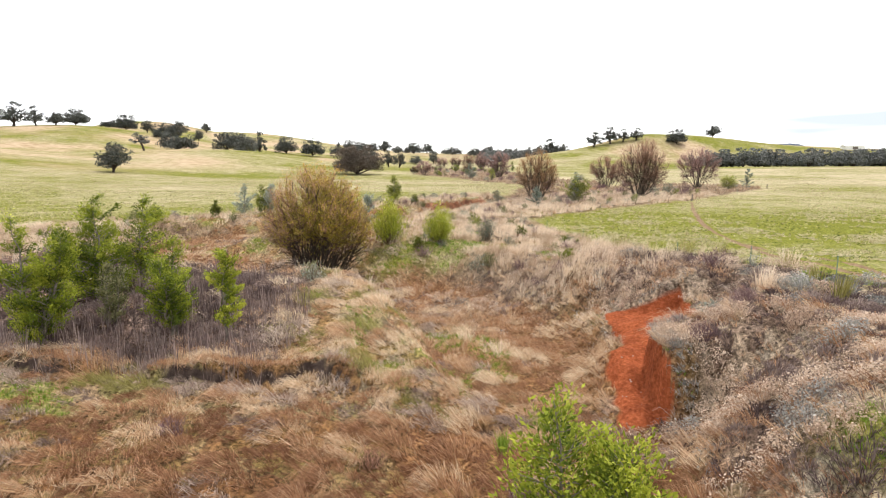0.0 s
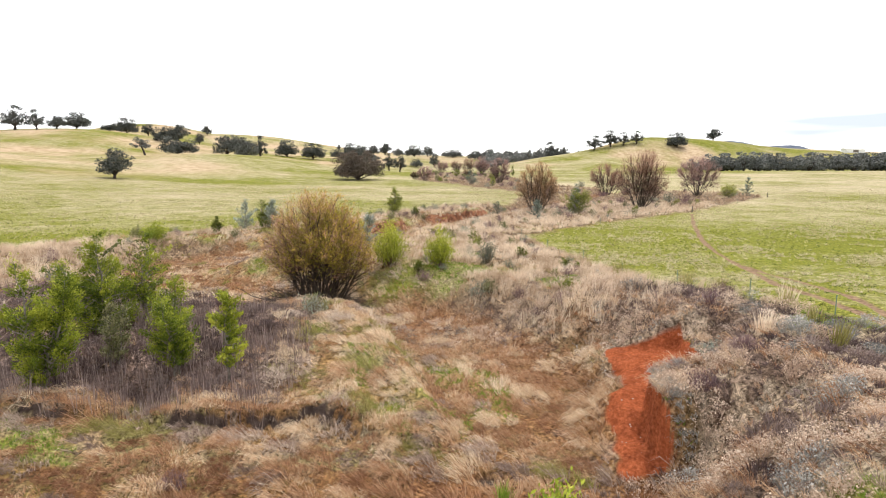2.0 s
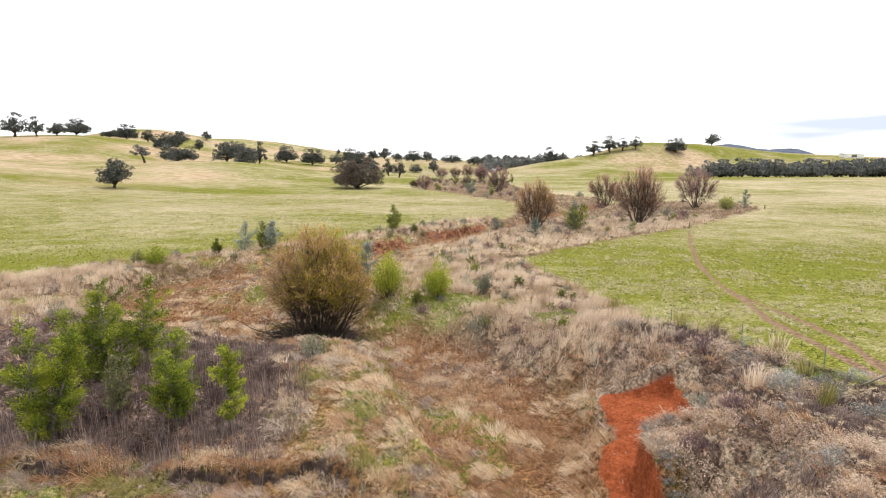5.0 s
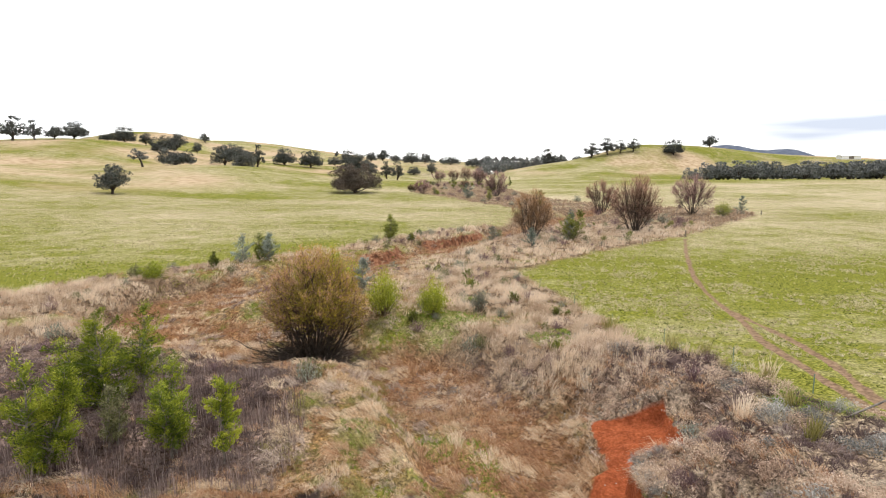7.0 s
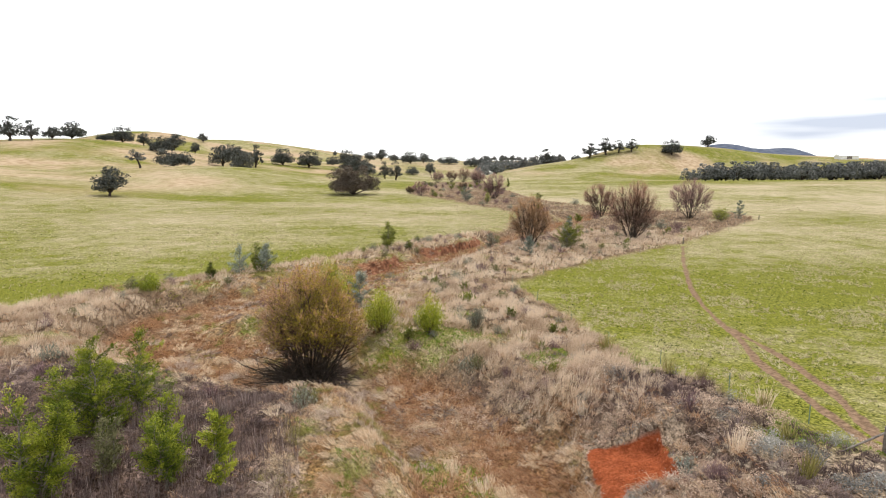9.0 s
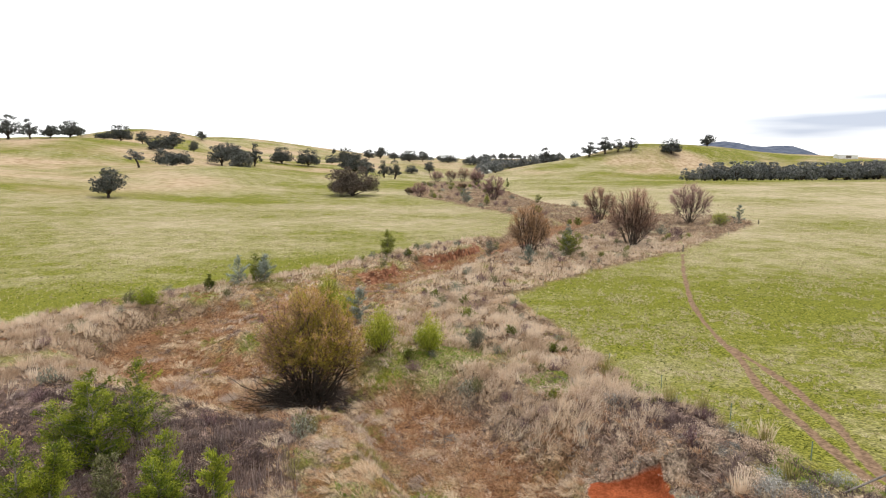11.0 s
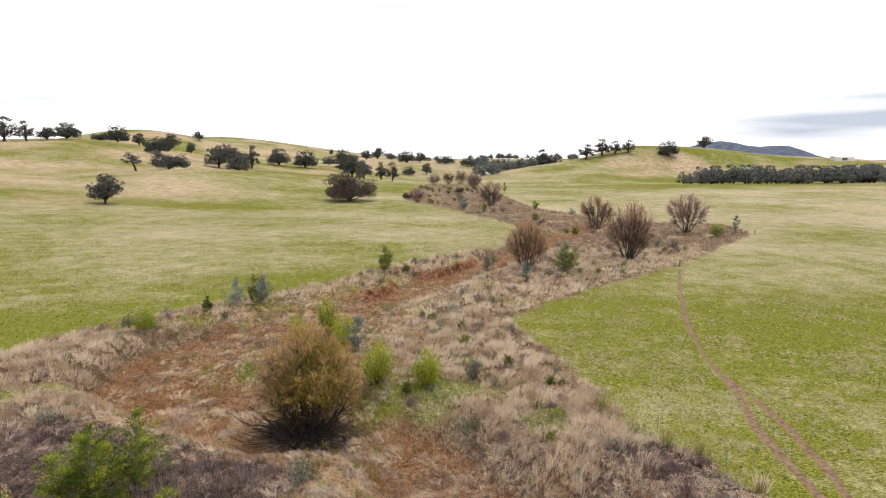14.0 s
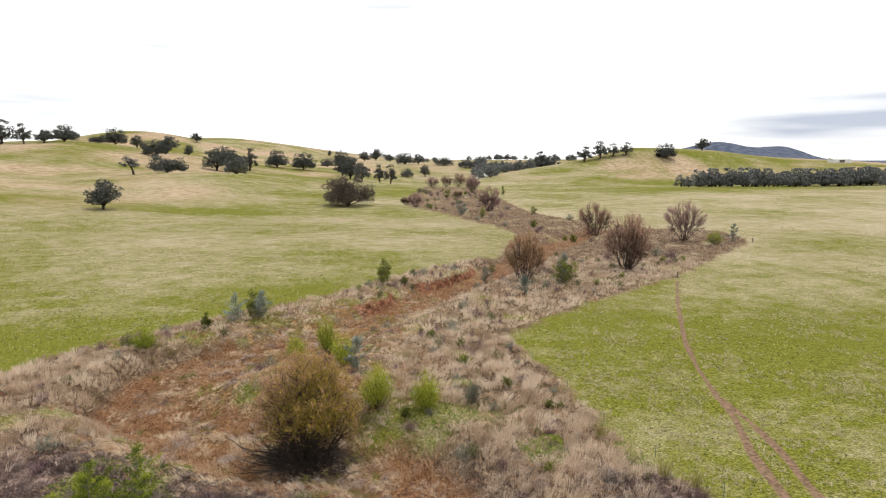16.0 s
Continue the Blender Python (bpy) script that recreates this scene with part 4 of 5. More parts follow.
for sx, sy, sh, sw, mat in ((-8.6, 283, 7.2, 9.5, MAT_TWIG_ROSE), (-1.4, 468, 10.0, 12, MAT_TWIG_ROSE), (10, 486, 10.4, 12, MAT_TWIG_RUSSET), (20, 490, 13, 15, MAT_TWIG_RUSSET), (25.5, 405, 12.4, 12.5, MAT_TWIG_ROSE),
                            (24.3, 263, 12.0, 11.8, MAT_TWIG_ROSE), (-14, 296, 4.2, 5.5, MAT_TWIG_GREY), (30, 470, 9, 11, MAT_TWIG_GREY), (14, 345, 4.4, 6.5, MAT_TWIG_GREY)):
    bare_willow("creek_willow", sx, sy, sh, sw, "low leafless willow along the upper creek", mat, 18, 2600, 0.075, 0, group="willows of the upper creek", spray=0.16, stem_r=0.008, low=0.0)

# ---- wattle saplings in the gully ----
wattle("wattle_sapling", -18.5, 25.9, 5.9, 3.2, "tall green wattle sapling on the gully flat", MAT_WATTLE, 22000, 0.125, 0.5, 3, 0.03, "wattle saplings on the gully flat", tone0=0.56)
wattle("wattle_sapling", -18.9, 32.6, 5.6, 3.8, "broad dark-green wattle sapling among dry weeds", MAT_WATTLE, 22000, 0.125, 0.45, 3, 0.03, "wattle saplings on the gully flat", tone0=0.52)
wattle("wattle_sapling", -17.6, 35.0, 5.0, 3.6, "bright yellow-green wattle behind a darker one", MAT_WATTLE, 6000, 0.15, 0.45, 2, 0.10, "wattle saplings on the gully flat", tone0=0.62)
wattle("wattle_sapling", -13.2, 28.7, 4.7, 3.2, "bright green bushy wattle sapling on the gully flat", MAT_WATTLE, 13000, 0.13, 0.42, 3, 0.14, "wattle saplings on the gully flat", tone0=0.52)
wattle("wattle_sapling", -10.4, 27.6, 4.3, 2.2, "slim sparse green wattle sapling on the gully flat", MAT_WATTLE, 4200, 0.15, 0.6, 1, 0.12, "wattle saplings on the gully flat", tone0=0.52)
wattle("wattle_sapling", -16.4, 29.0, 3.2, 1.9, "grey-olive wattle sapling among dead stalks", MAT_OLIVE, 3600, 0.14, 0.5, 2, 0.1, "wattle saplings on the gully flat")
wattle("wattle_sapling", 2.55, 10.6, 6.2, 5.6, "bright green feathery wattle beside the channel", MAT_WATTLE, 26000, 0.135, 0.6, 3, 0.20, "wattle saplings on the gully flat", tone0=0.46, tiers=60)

# ---- shrubs and young trees of the creek flat ----
shrub("green_wattle_bush", -4.7, 52.6, 4.0, 3.5, "rounded bright green wattle bush on the creek flat", MAT_WATTLE, 6300, 0.15, 90, "green wattle bushes", tone0=0.72)
shrub("green_wattle_bush", -0.3, 51.8, 3.5, 2.9, "rounded bright green wattle bush on the creek flat", MAT_WATTLE, 5400, 0.15, 90, "green wattle bushes", tone0=0.72)
shrub("green_wattle_bush", -12.0, 68.3, 4.4, 3.0, "rounded green wattle bush behind the willow", MAT_WATTLE, 4050, 0.15, 90, "green wattle bushes", tone0=0.72)
shrub("green_wattle_bush", -9.4, 63.5, 3.4, 3.3, "rounded green wattle bush behind the willow", MAT_WATTLE, 4050, 0.15, 90, "green wattle bushes", tone0=0.72)
shrub("green_wattle_bush", -15.0, 66.0, 2.8, 2.6, "rounded green wattle bush behind the willow", MAT_WATTLE, 2700, 0.15, 90, "green wattle bushes", tone0=0.72)
wattle("blue_gum_sapling", -7.6, 61.8, 3.6, 2.4, "silver-blue gum sapling beside a green bush", MAT_BLUE, 3600, 0.15, 0.6, 1, 0.05, "blue gum saplings")
wattle("blue_gum_sapling", -27.2, 82, 4.2, 3.4, "slim silver-blue gum sapling at the paddock edge", MAT_BLUE, 2600, 0.18, 0.95, 1, 0.05, "blue gum saplings")
wattle("blue_gum_sapling", -24.1, 84, 4.1, 3.4, "silver-blue gum sapling against a green tree", MAT_BLUE, 2600, 0.18, 0.95, 1, 0.05, "blue gum saplings")
wattle("young_tree", -25.4, 84.6, 4.2, 3.8, "dark green young tree at the paddock edge", MAT_WATTLE_DARK, 4200, 0.18, 0.5, 2, 0.03, "young trees at the paddock edge", tone0=0.62)
wattle("young_tree", -30.0, 79, 2.4, 1.8, "small dark green young tree at the paddock edge", MAT_WATTLE_DARK, 1800, 0.17, 0.6, 1, 0.03, "young trees at the paddock edge", tone0=0.35)
wattle("young_tree", -8.8, 108.6, 4.7, 4.5, "cone-shaped green young tree on the creek bank", MAT_WATTLE_DARK, 5500, 0.20, 0.6, 2, 0.03, "young trees at the paddock edge", tone0=0.62)
wattle("young_tree", 10.5, 117, 3.6, 3.0, "thin grey-green young tree on the creek bank", MAT_GREY_LEAF, 1600, 0.2, 0.6, 1, 0.03, "young trees at the paddock edge")
wattle("young_tree", 23.5, 108, 4.4, 4.9, "green young wattle between bare willows", MAT_WATTLE_DARK, 4200, 0.2, 0.5, 2, 0.03, "young trees at the paddock edge", tone0=0.55)
wattle("young_tree", 15.6, 100, 3.0, 2.4, "silver-blue gum sapling beside a bare willow", MAT_BLUE, 1800, 0.2, 0.6, 1, 0.03, "blue gum saplings")
wattle("blue_gum_sapling", 24.7, 112.8, 5.4, 3.4, "pale blue-green gum sapling between bare willows", MAT_BLUE, 2400, 0.22, 0.5, 2, 0.03, "blue gum saplings", tone0=0.3)
wattle("blue_gum_sapling", 11.3, 247, 6.0, 5.4, "pale blue-green gum sapling by the upper creek", MAT_BLUE, 1600, 0.32, 0.5, 2, 0.03, "blue gum saplings", tone0=0.3)
wattle("young_tree", 19.1, 236.5, 4.0, 3.8, "low green bush by the upper creek", MAT_WATTLE_DARK, 1200, 0.28, 0.4, 2, 0.03, "young trees at the paddock edge", tone0=0.7)
wattle("young_tree", 40.6, 247, 3.4, 3.6, "low green bush by the upper creek", MAT_WATTLE_DARK, 1000, 0.28, 0.4, 2, 0.03, "young trees at the paddock edge", tone0=0.6)
wattle("young_tree", 43, 377, 6.0, 3.2, "small cone-shaped tree by the upper creek", MAT_WATTLE_DARK, 900, 0.4, 0.6, 1, 0.03, "young trees at the paddock edge", tone0=0.4)
wattle("young_tree", 7, 343, 4.6, 4.2, "small dark tree by the upper creek", MAT_WATTLE_DARK, 900, 0.4, 0.5, 2, 0.03, "young trees at the paddock edge", tone0=0.4)
wattle("young_tree", 75, 158, 3.4, 6.8, "low green bush by the paddock corner", MAT_WATTLE_DARK, 2600, 0.25, 0.4, 3, 0.03, "young trees at the paddock edge", tone0=0.65)
wattle("young_tree", 82, 163, 5.2, 3.0, "slim grey-blue sapling by the paddock corner", MAT_BLUE, 1500, 0.25, 0.6, 1, 0.03, "blue gum saplings", tone0=0.2)
shrub("green_shrub", -34.0, 70.5, 2.1, 3.6, "low bright green shrub at the paddock edge", MAT_WATTLE, 2600, 0.17, 60, "low shrubs of the creek flat")
shrub("green_shrub", -36.4, 70.8, 2.2, 2.0, "low orange-green shrub at the paddock edge", MAT_OLIVE, 1200, 0.15, 40, "low shrubs of the creek flat")
shrub("grey_shrub", 4.0, 53.0, 2.2, 2.0, "rounded grey-green shrub among straw", MAT_GREY_LEAF, 2200, 0.11, 50, "low shrubs of the creek flat", tone0=0.35)

# ---- paddock gums ----
GUM_SIZE = {"old": (13.5, 19), "wide": (14, 19), "round": (14, 15), "tall": (16, 12), "flat": (9, 18), "sparse": (13, 11), "wood": (14, 15), "far": (12, 15)}
GUM = {
    "old": gum_tree("gum_tree", 13.5, 19, "large spreading old gum tree with red-brown tips", "paddock gum trees", 0.03, 0, 130, 150, 0.50, 0.16, MAT_RED_GUM),
    "wide": gum_tree("gum_tree", 14, 19, "spreading gum tree on the slope", "paddock gum trees", 0.05, 0, 80, 60, 0.85, 0.18),
    "round": gum_tree("gum_tree", 14, 15, "rounded grey-green gum tree in the pasture", "paddock gum trees", 0.10, 0.04, 76, 48, 0.74, 0.10),
    "tall": gum_tree("gum_tree", 16, 12, "tall open gum tree on the hill", "paddock gum trees", 0.12, 0.08, 44, 52, 0.80, 0.28),
    "flat": gum_tree("gum_tree", 9, 18, "low wide-crowned gum tree on the slope", "paddock gum trees", 0.06, 0, 80, 60, 0.75),
    "sparse": gum_tree("gum_tree", 13, 11, "thin leaning gum tree with a bare trunk", "paddock gum trees", 0.42, -0.35, 26, 60, 0.62, 0.3, MAT_HAZED_GUM),
    "wood": gum_tree("gum_tree", 14, 15, "dark gum tree in a dense strip of woodland", "paddock gum trees", 0.02, 0, 40, 26, 1.25, 0.16, MAT_HAZED_GUM),
    "far": gum_tree("gum_tree", 12, 15, "distant gum tree up the valley", "paddock gum trees", 0.03, 0, 26, 16, 2.0, 0.2, MAT_HAZED_GUM),
}
used_gum = set()


def gum_at(kind, x, y, wide, tall, turn=0.0, label=""):
    src = GUM[kind]
    h0, w0 = GUM_SIZE[kind]
    m = Matrix.Translation((x, y, ground_z(x, y))) @ Matrix.Diagonal((wide / w0, wide / w0, tall / h0, 1)) @ Matrix.Rotation(turn, 4, "Z")
    if kind in used_gum:
        ob = copy_thing(src, m)
        ob.matrix_basis = m
    else:
        used_gum.add(kind)
        ob = src
        ob.matrix_basis = m
    if label:
        tagged(ob, label)
    return ob


# kind, place, crown width and height
TREES = [("round", -133, 244, 14.6, 13.6), ("old", -40.8, 288, 24.5, 16.4), ("sparse", -190, 386, 13, 12.6), ("flat", -174, 398, 26, 12.6),
         ("wide", -242, 531, 23, 15.5), ("round", -262, 602, 23, 18.5), ("round", -345, 735, 14, 14), ("round", -287, 593, 12.4, 13.6),
         ("round", -247, 616, 10.6, 13), ("round", -356, 920, 18, 15.5), ("round", -150, 462, 21, 18), ("round", -186, 522, 24, 20),
         ("wide", -215, 622, 22, 17), ("tall", -172, 568, 15, 24), ("round", -182, 556, 22, 20), ("wide", -168, 652, 27, 20),
         ("wide", -142, 660, 28.5, 20), ("wide", -131, 746, 18, 12), ("round", -84, 606, 25, 25), ("round", -70, 590, 19, 20),
         ("round", -97, 642, 19, 21), ("wide", -124, 808, 23, 21), ("tall", -55, 613, 13, 20), ("tall", -43, 597, 14, 21),
         ("wide", -32, 709, 17.4, 10.5), ("round", -11, 720, 13.6, 15.6), ("tall", 158, 638, 18, 17), ("tall", 175, 637, 18, 20)]
HILL_TREES = [("tall", 188, 636, 14, 15), ("tall", 201, 635, 14, 15), ("wide", 242, 631, 22.8, 17), ("round", 316, 715, 19.5, 15.5),
              ("tall", -358, 510, 21, 23), ("tall", -338, 508, 13, 18.5), ("round", -328, 518, 18.5, 12.2), ("wide", -328, 546, 26.5, 16),
              ("flat", -318, 582, 17.5, 8), ("wide", -328, 632, 24, 18.5), ("round", -116, 1013, 22, 18), ("round", -108, 1120, 28, 24),
              ("round", -78, 1073, 18, 15), ("wide", -41, 858, 28, 18), ("round", -23, 868, 18, 17), ("wide", 13, 843, 30, 12),
              ("wide", 42, 817, 22, 12), ("round", 71, 932, 13, 13.5), ("tall", 128, 720, 21, 24), ("round", -185, 1075, 8, 12)]
for i, (kind, tx, ty, tw, th) in enumerate(TREES + HILL_TREES):
    gum_at(kind, tx, ty, tw, th, 0.0 if kind == "sparse" else i * 2.4)
# the dense strip of woodland on the flat beyond the paddock
for i in range(78):
    u = i / 77
    wx, wy = 186 + 220 * u + rng.normal() * 5, 446 + 48 * u + rng.uniform(0, 34) * (0.4 + u)
    k = rng.uniform(0.55, 1.3) * (0.6 + 0.4 * min(1, u * 9))
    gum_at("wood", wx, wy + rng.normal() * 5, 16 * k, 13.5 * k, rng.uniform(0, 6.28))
# the gallery of timber behind the round hill, and scattered trees far up the valley
for lo, hi, y0, y1, count, size in ((46, 150, 690, 830, 46, 13), (44, 62, 600, 665, 6, 11), (160, 255, 1560, 1650, 14, 15), (250, 350, 1440, 1540, 16, 15), (-150, 140, 1150, 1500, 16, 13)):
    for i in range(count):
        k = size * rng.uniform(0.75, 1.2)
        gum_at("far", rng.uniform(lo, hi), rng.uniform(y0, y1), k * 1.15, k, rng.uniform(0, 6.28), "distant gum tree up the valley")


# ---- grasses and weeds ----
def bare_soil(zone):
    return np.clip(1 - 1.6 * np.maximum(np.maximum(zone["red"], zone["rut"]), 0), 0, 1)


def grown(box, per_m2, keep, size, seed):
    """Sown tufts that gather into tussocks: places, the way out of each tussock, closeness to its heart and its two random numbers."""
    at = sown(box, per_m2, keep)
    d0, ra, rb = cells(at[:, 0], at[:, 1], size, seed)
    e = 0.05
    gx_ = cells(at[:, 0] + e, at[:, 1], size, seed)[0] - d0
    gy_ = cells(at[:, 0], at[:, 1] + e, size, seed)[0] - d0
    out = unit(np.stack([gx_, gy_, np.zeros(len(at))], 1))
    keep_ = rng.uniform(size=len(at)) < sstep(0.86, 0.45, d0)
    return at[keep_], out[keep_], np.clip(1 - d0[keep_], 0, 1), ra[keep_], rb[keep_]


def jit(a, amount=0.06):
    return np.clip(a + rng.normal(size=len(a)) * amount, 0, 1)


# tall pale straw
p1, o1, c1, ra, rb = grown((-48, 30, 30, 78), 12, lambda x, y, z, q, cor, d, k: straw_zone(x, y, cor) * sstep(0.2, 1.2, cor) * sstep(0.2, 0.6, k) * bare_soil(q) * sstep(0.3, 0.7, q["creek"]) * (cells(x, y, 1.6, 41)[1] > 0.2), 1.6, 41)
p2, o2, c2, rc, rd = grown((-60, 60, 78, 135), 4.2, lambda x, y, z, q, cor, d, k: straw_zone(x, y, cor) * sstep(0.2, 1.2, cor) * sstep(0.3, 0.8, k) * bare_soil(q), 2.0, 42)
far_ = sown((-20, 100, 135, 330), 0.55, lambda x, y, z, q, cor, d, k: (0.3 + 0.7 * sstep(9, 3, cor)) * sstep(0.2, 2.2, cor))
stuff("straw_grass", join(tufts(p1, 14, (0.40 + 0.75 * ra) * (0.45 + 0.75 * c1), 0.36, 0.017, o1 * 0.25 + np.array([0.14, -0.03, 0]), jit(0.2 + 0.7 * rb)),
                          tufts(p2, 8, (0.4 + 0.9 * rc) * (0.5 + 0.7 * c2), 0.4, 0.055, o2 * 0.2 + np.array([0.10, 0, 0]), jit(0.25 + 0.7 * rd), simple=True),
                          tufts(far_, 9, 0.8, 0.55, 0.10, (0.05, 0, 0), jit(rng.uniform(0.0, 0.35, len(far_))), simple=True)), MAT_STRAW, "tall pale dry grass along the creek fences", "grass")

# lodged grass of the gully floor: draped tussocks combed along the flow, brown, straw, grey and olive side by side
p1, o1, c1, ra, rb = grown((-36, 15, 12, 52), 20, lambda x, y, z, q, cor, d, k: np.clip(1 - 0.72 * weed_zone(x, y, cor) - 0.25 * sstep(-8, -11, x) * sstep(24, 26, y), 0, 1) * np.clip(1 - 0.8 * straw_zone(x, y, cor), 0, 1) * bare_soil(q) * sstep(0, 1, cor) * (1 - 0.7 * (q["dark_earth"] > 0.6)) * (0.25 + 0.75 * sstep(0.2, 0.5, q["creek"])), 1.35, 3)
flow = fbm(p1[:, 0], p1[:, 1], 6, 51) * 7.0
comb = np.stack([np.cos(flow), np.sin(flow), np.zeros(len(p1))], 1) * 0.75 + o1 * 0.32
wet = sstep(0.2, -1.0, p1[:, 2]) * sstep(-6, 0, p1[:, 0]) * sstep(22, 26, p1[:, 1])
sort = rb + 0.9 * (fbm(p1[:, 0], p1[:, 1], 7, 58) - 0.5) - 0.35 * wet - 0.22 * sstep(24, 19, p1[:, 1]) + 0.10 * sstep(-2, -6, p1[:, 0]) * sstep(26, 29, p1[:, 1]) - 0.25 * sstep(-7, -10, p1[:, 0]) * sstep(23.5, 25, p1[:, 1])
long_ = (0.36 + 0.45 * ra) * (0.55 + 0.6 * c1)
p2, o2, c2, rc, rd = grown((-45, 30, 52, 135), 8.0, lambda x, y, z, q, cor, d, k: (0.55 + 0.45 * sstep(90, 80, y)) * np.clip(1 - 0.75 * straw_zone(x, y, cor), 0, 1) * bare_soil(q) * sstep(0, 1, cor), 1.8, 4)
pale = 0.16 * sstep(24, 28, p1[:, 1]) - 0.16 * sstep(23.5, 19.5, p1[:, 1])
sort2 = rd + 0.9 * (fbm(p2[:, 0], p2[:, 1], 9, 59) - 0.5)
for lo, hi, name, mat, lab, tn in ((-9, 0.32, "brown_grass", MAT_BROWN_GRASS, "matted brown grass on the gully floor", 0.36), (0.32, 0.66, "beige_grass", MAT_BROWN_GRASS, "lodged beige grass in flowing tussocks", 0.60),
                                   (0.66, 0.86, "grey_grass", MAT_WEED, "lodged grey-mauve grass on the gully flat", 0.62), (0.86, 9, "olive_sedge", MAT_SEDGE, "drooping olive sedge tussocks on the gully flat", 0.5)):
    s1, s2 = (sort >= lo) & (sort < hi), (sort2 >= lo) & (sort2 < hi)
    stuff(name, join(tufts(p1[s1], 12, long_[s1], 0.75, 0.016, comb[s1], jit(np.clip(tn + 0.40 * (ra[s1] - 0.5) + pale[s1], 0, 1), 0.08), 0.60, 0.13),
                     tufts(p2[s2], 9, ((0.42 + 0.5 * rc) * (0.6 + 0.5 * c2))[s2], 0.7, 0.06, o2[s2] * 0.3 + np.array([0.15, 0, 0]), jit(tn + 0.10 + 0.5 * (rc[s2] - 0.5), 0.08), 0.3, simple=True)), mat, lab, "grass")
# grass hanging over the small undercut bank
lipx = np.concatenate([rng.uniform(-12.6, -3.8, 230), rng.uniform(-19, -15.2, 80)])
yy = np.linspace(22, 27, 60)
edge_y = np.array([yy[int(np.argmax(np.diff(land(np.full(60, vx), yy)[0])))] for vx in lipx]) + 0.10 + rng.uniform(0, 0.5, len(lipx))
lip_at = np.stack([lipx, edge_y, land(lipx, edge_y)[0]], 1)
hang = vnoise(lipx, edge_y, 1.1, 91)
stuff("overhanging_grass", tufts(lip_at, 11, 0.15 + 0.55 * hang, 0.7, 0.018, np.array([0.1, -0.6, -0.1]) * (0.5 + hang)[:, None], jit(0.1 + 0.4 * hang), 0.7), MAT_BROWN_GRASS, "dry grass hanging over the small undercut bank", "grass")

lip_y = rng.uniform(21.6, 26.6, 170)
lip_x = np.array([np.interp(v, [21.4, 23.4, 25.2, 26.0, 27.0], [9.2, 8.7, 9.1, 10.6, 11.9]) for v in lip_y]) + rng.uniform(0.0, 0.7, 170)
stuff("bank_lip_grass", tufts(np.stack([lip_x, lip_y, land(lip_x, lip_y)[0]], 1), 16, rng.uniform(0.3, 0.6, 170), 0.7, 0.016, np.array([-0.55, -0.15, 0.0]), rng.uniform(0.2, 0.9, 170), 0.45), MAT_ASH_WEED, "grey-beige grass hanging over the red bank", "grass")

# dead weeds: rounded bushes of fine stalks, each with its own colour, the pale ones covered in seed heads
p1, o1, c1, ra, rb = grown((-30, 30, 9, 50), 24, lambda x, y, z, q, cor, d, k: np.maximum(0.6 + 0.4 * sstep(29, 22, y), sstep(-7, -10, x)) * weed_zone(x, y, cor) * bare_soil(q) * sstep(0.0, 1.5, cor), 1.25, 61)
dark = np.exp(-((p1[:, 0] - 15.2) / 4.2) ** 2 - ((p1[:, 1] - 35.5) / 3.2) ** 2)
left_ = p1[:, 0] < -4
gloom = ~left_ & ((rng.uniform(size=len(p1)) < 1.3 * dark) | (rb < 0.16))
ash, beige = ~left_ & ~gloom & (rb > 0.90), ~left_ & ~gloom & (rb > 0.40) & (rb <= 0.90)
mauve = ~gloom & ~ash & ~beige
tall = (0.22 + 0.42 * ra) * (0.35 + 0.8 * c1) * (1 + 0.7 * dark)


def seed_heads(at, top, count, size, tone):
    k = np.repeat(np.arange(len(at)), count)
    spot = at[k] + rng.normal(size=(len(k), 3)) * np.array([0.13, 0.13, 0.05])
    spot[:, 2] += top[k] * rng.uniform(0.65, 1.1, len(k))
    return leaves(spot, size * rng.uniform(0.5, 1.4, len(k)), jit(tone[k], 0.12), None, 0.55)


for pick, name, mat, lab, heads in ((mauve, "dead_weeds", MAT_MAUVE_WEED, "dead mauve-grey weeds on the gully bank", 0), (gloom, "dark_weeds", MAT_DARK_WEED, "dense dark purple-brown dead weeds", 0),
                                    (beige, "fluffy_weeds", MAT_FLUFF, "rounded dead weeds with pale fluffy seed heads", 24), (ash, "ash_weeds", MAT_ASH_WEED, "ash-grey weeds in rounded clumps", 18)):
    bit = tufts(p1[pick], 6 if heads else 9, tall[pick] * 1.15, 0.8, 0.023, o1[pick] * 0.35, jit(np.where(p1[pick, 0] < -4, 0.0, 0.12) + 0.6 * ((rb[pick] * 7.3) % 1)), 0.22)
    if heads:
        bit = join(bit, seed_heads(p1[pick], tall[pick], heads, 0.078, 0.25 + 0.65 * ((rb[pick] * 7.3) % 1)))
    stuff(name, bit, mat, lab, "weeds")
# bare upright stalks under the saplings
st = sown((-22, -7, 24.3, 37), 9, lambda x, y, z, q, cor, d, k: 0.9 * sstep(0.35, 0.55, fbm(x, y, 2.5, 66)))
stuff("dead_stalks", tufts(st, 5, rng.uniform(0.7, 1.7, len(st)), 0.22, 0.018, tone=rng.uniform(0.3, 1.0, len(st))), MAT_MAUVE_WEED, "bare upright dead stalks among the saplings", "weeds")

# green grass: moist patches of the corridor, and the pasture's own tufts
moist = sown((-30, 30, 11, 62), 24, lambda x, y, z, q, cor, d, k: sstep(0.3, 0.6, 1 - q["creek"]) * sstep(0.0, 1.0, cor) * bare_soil(q))
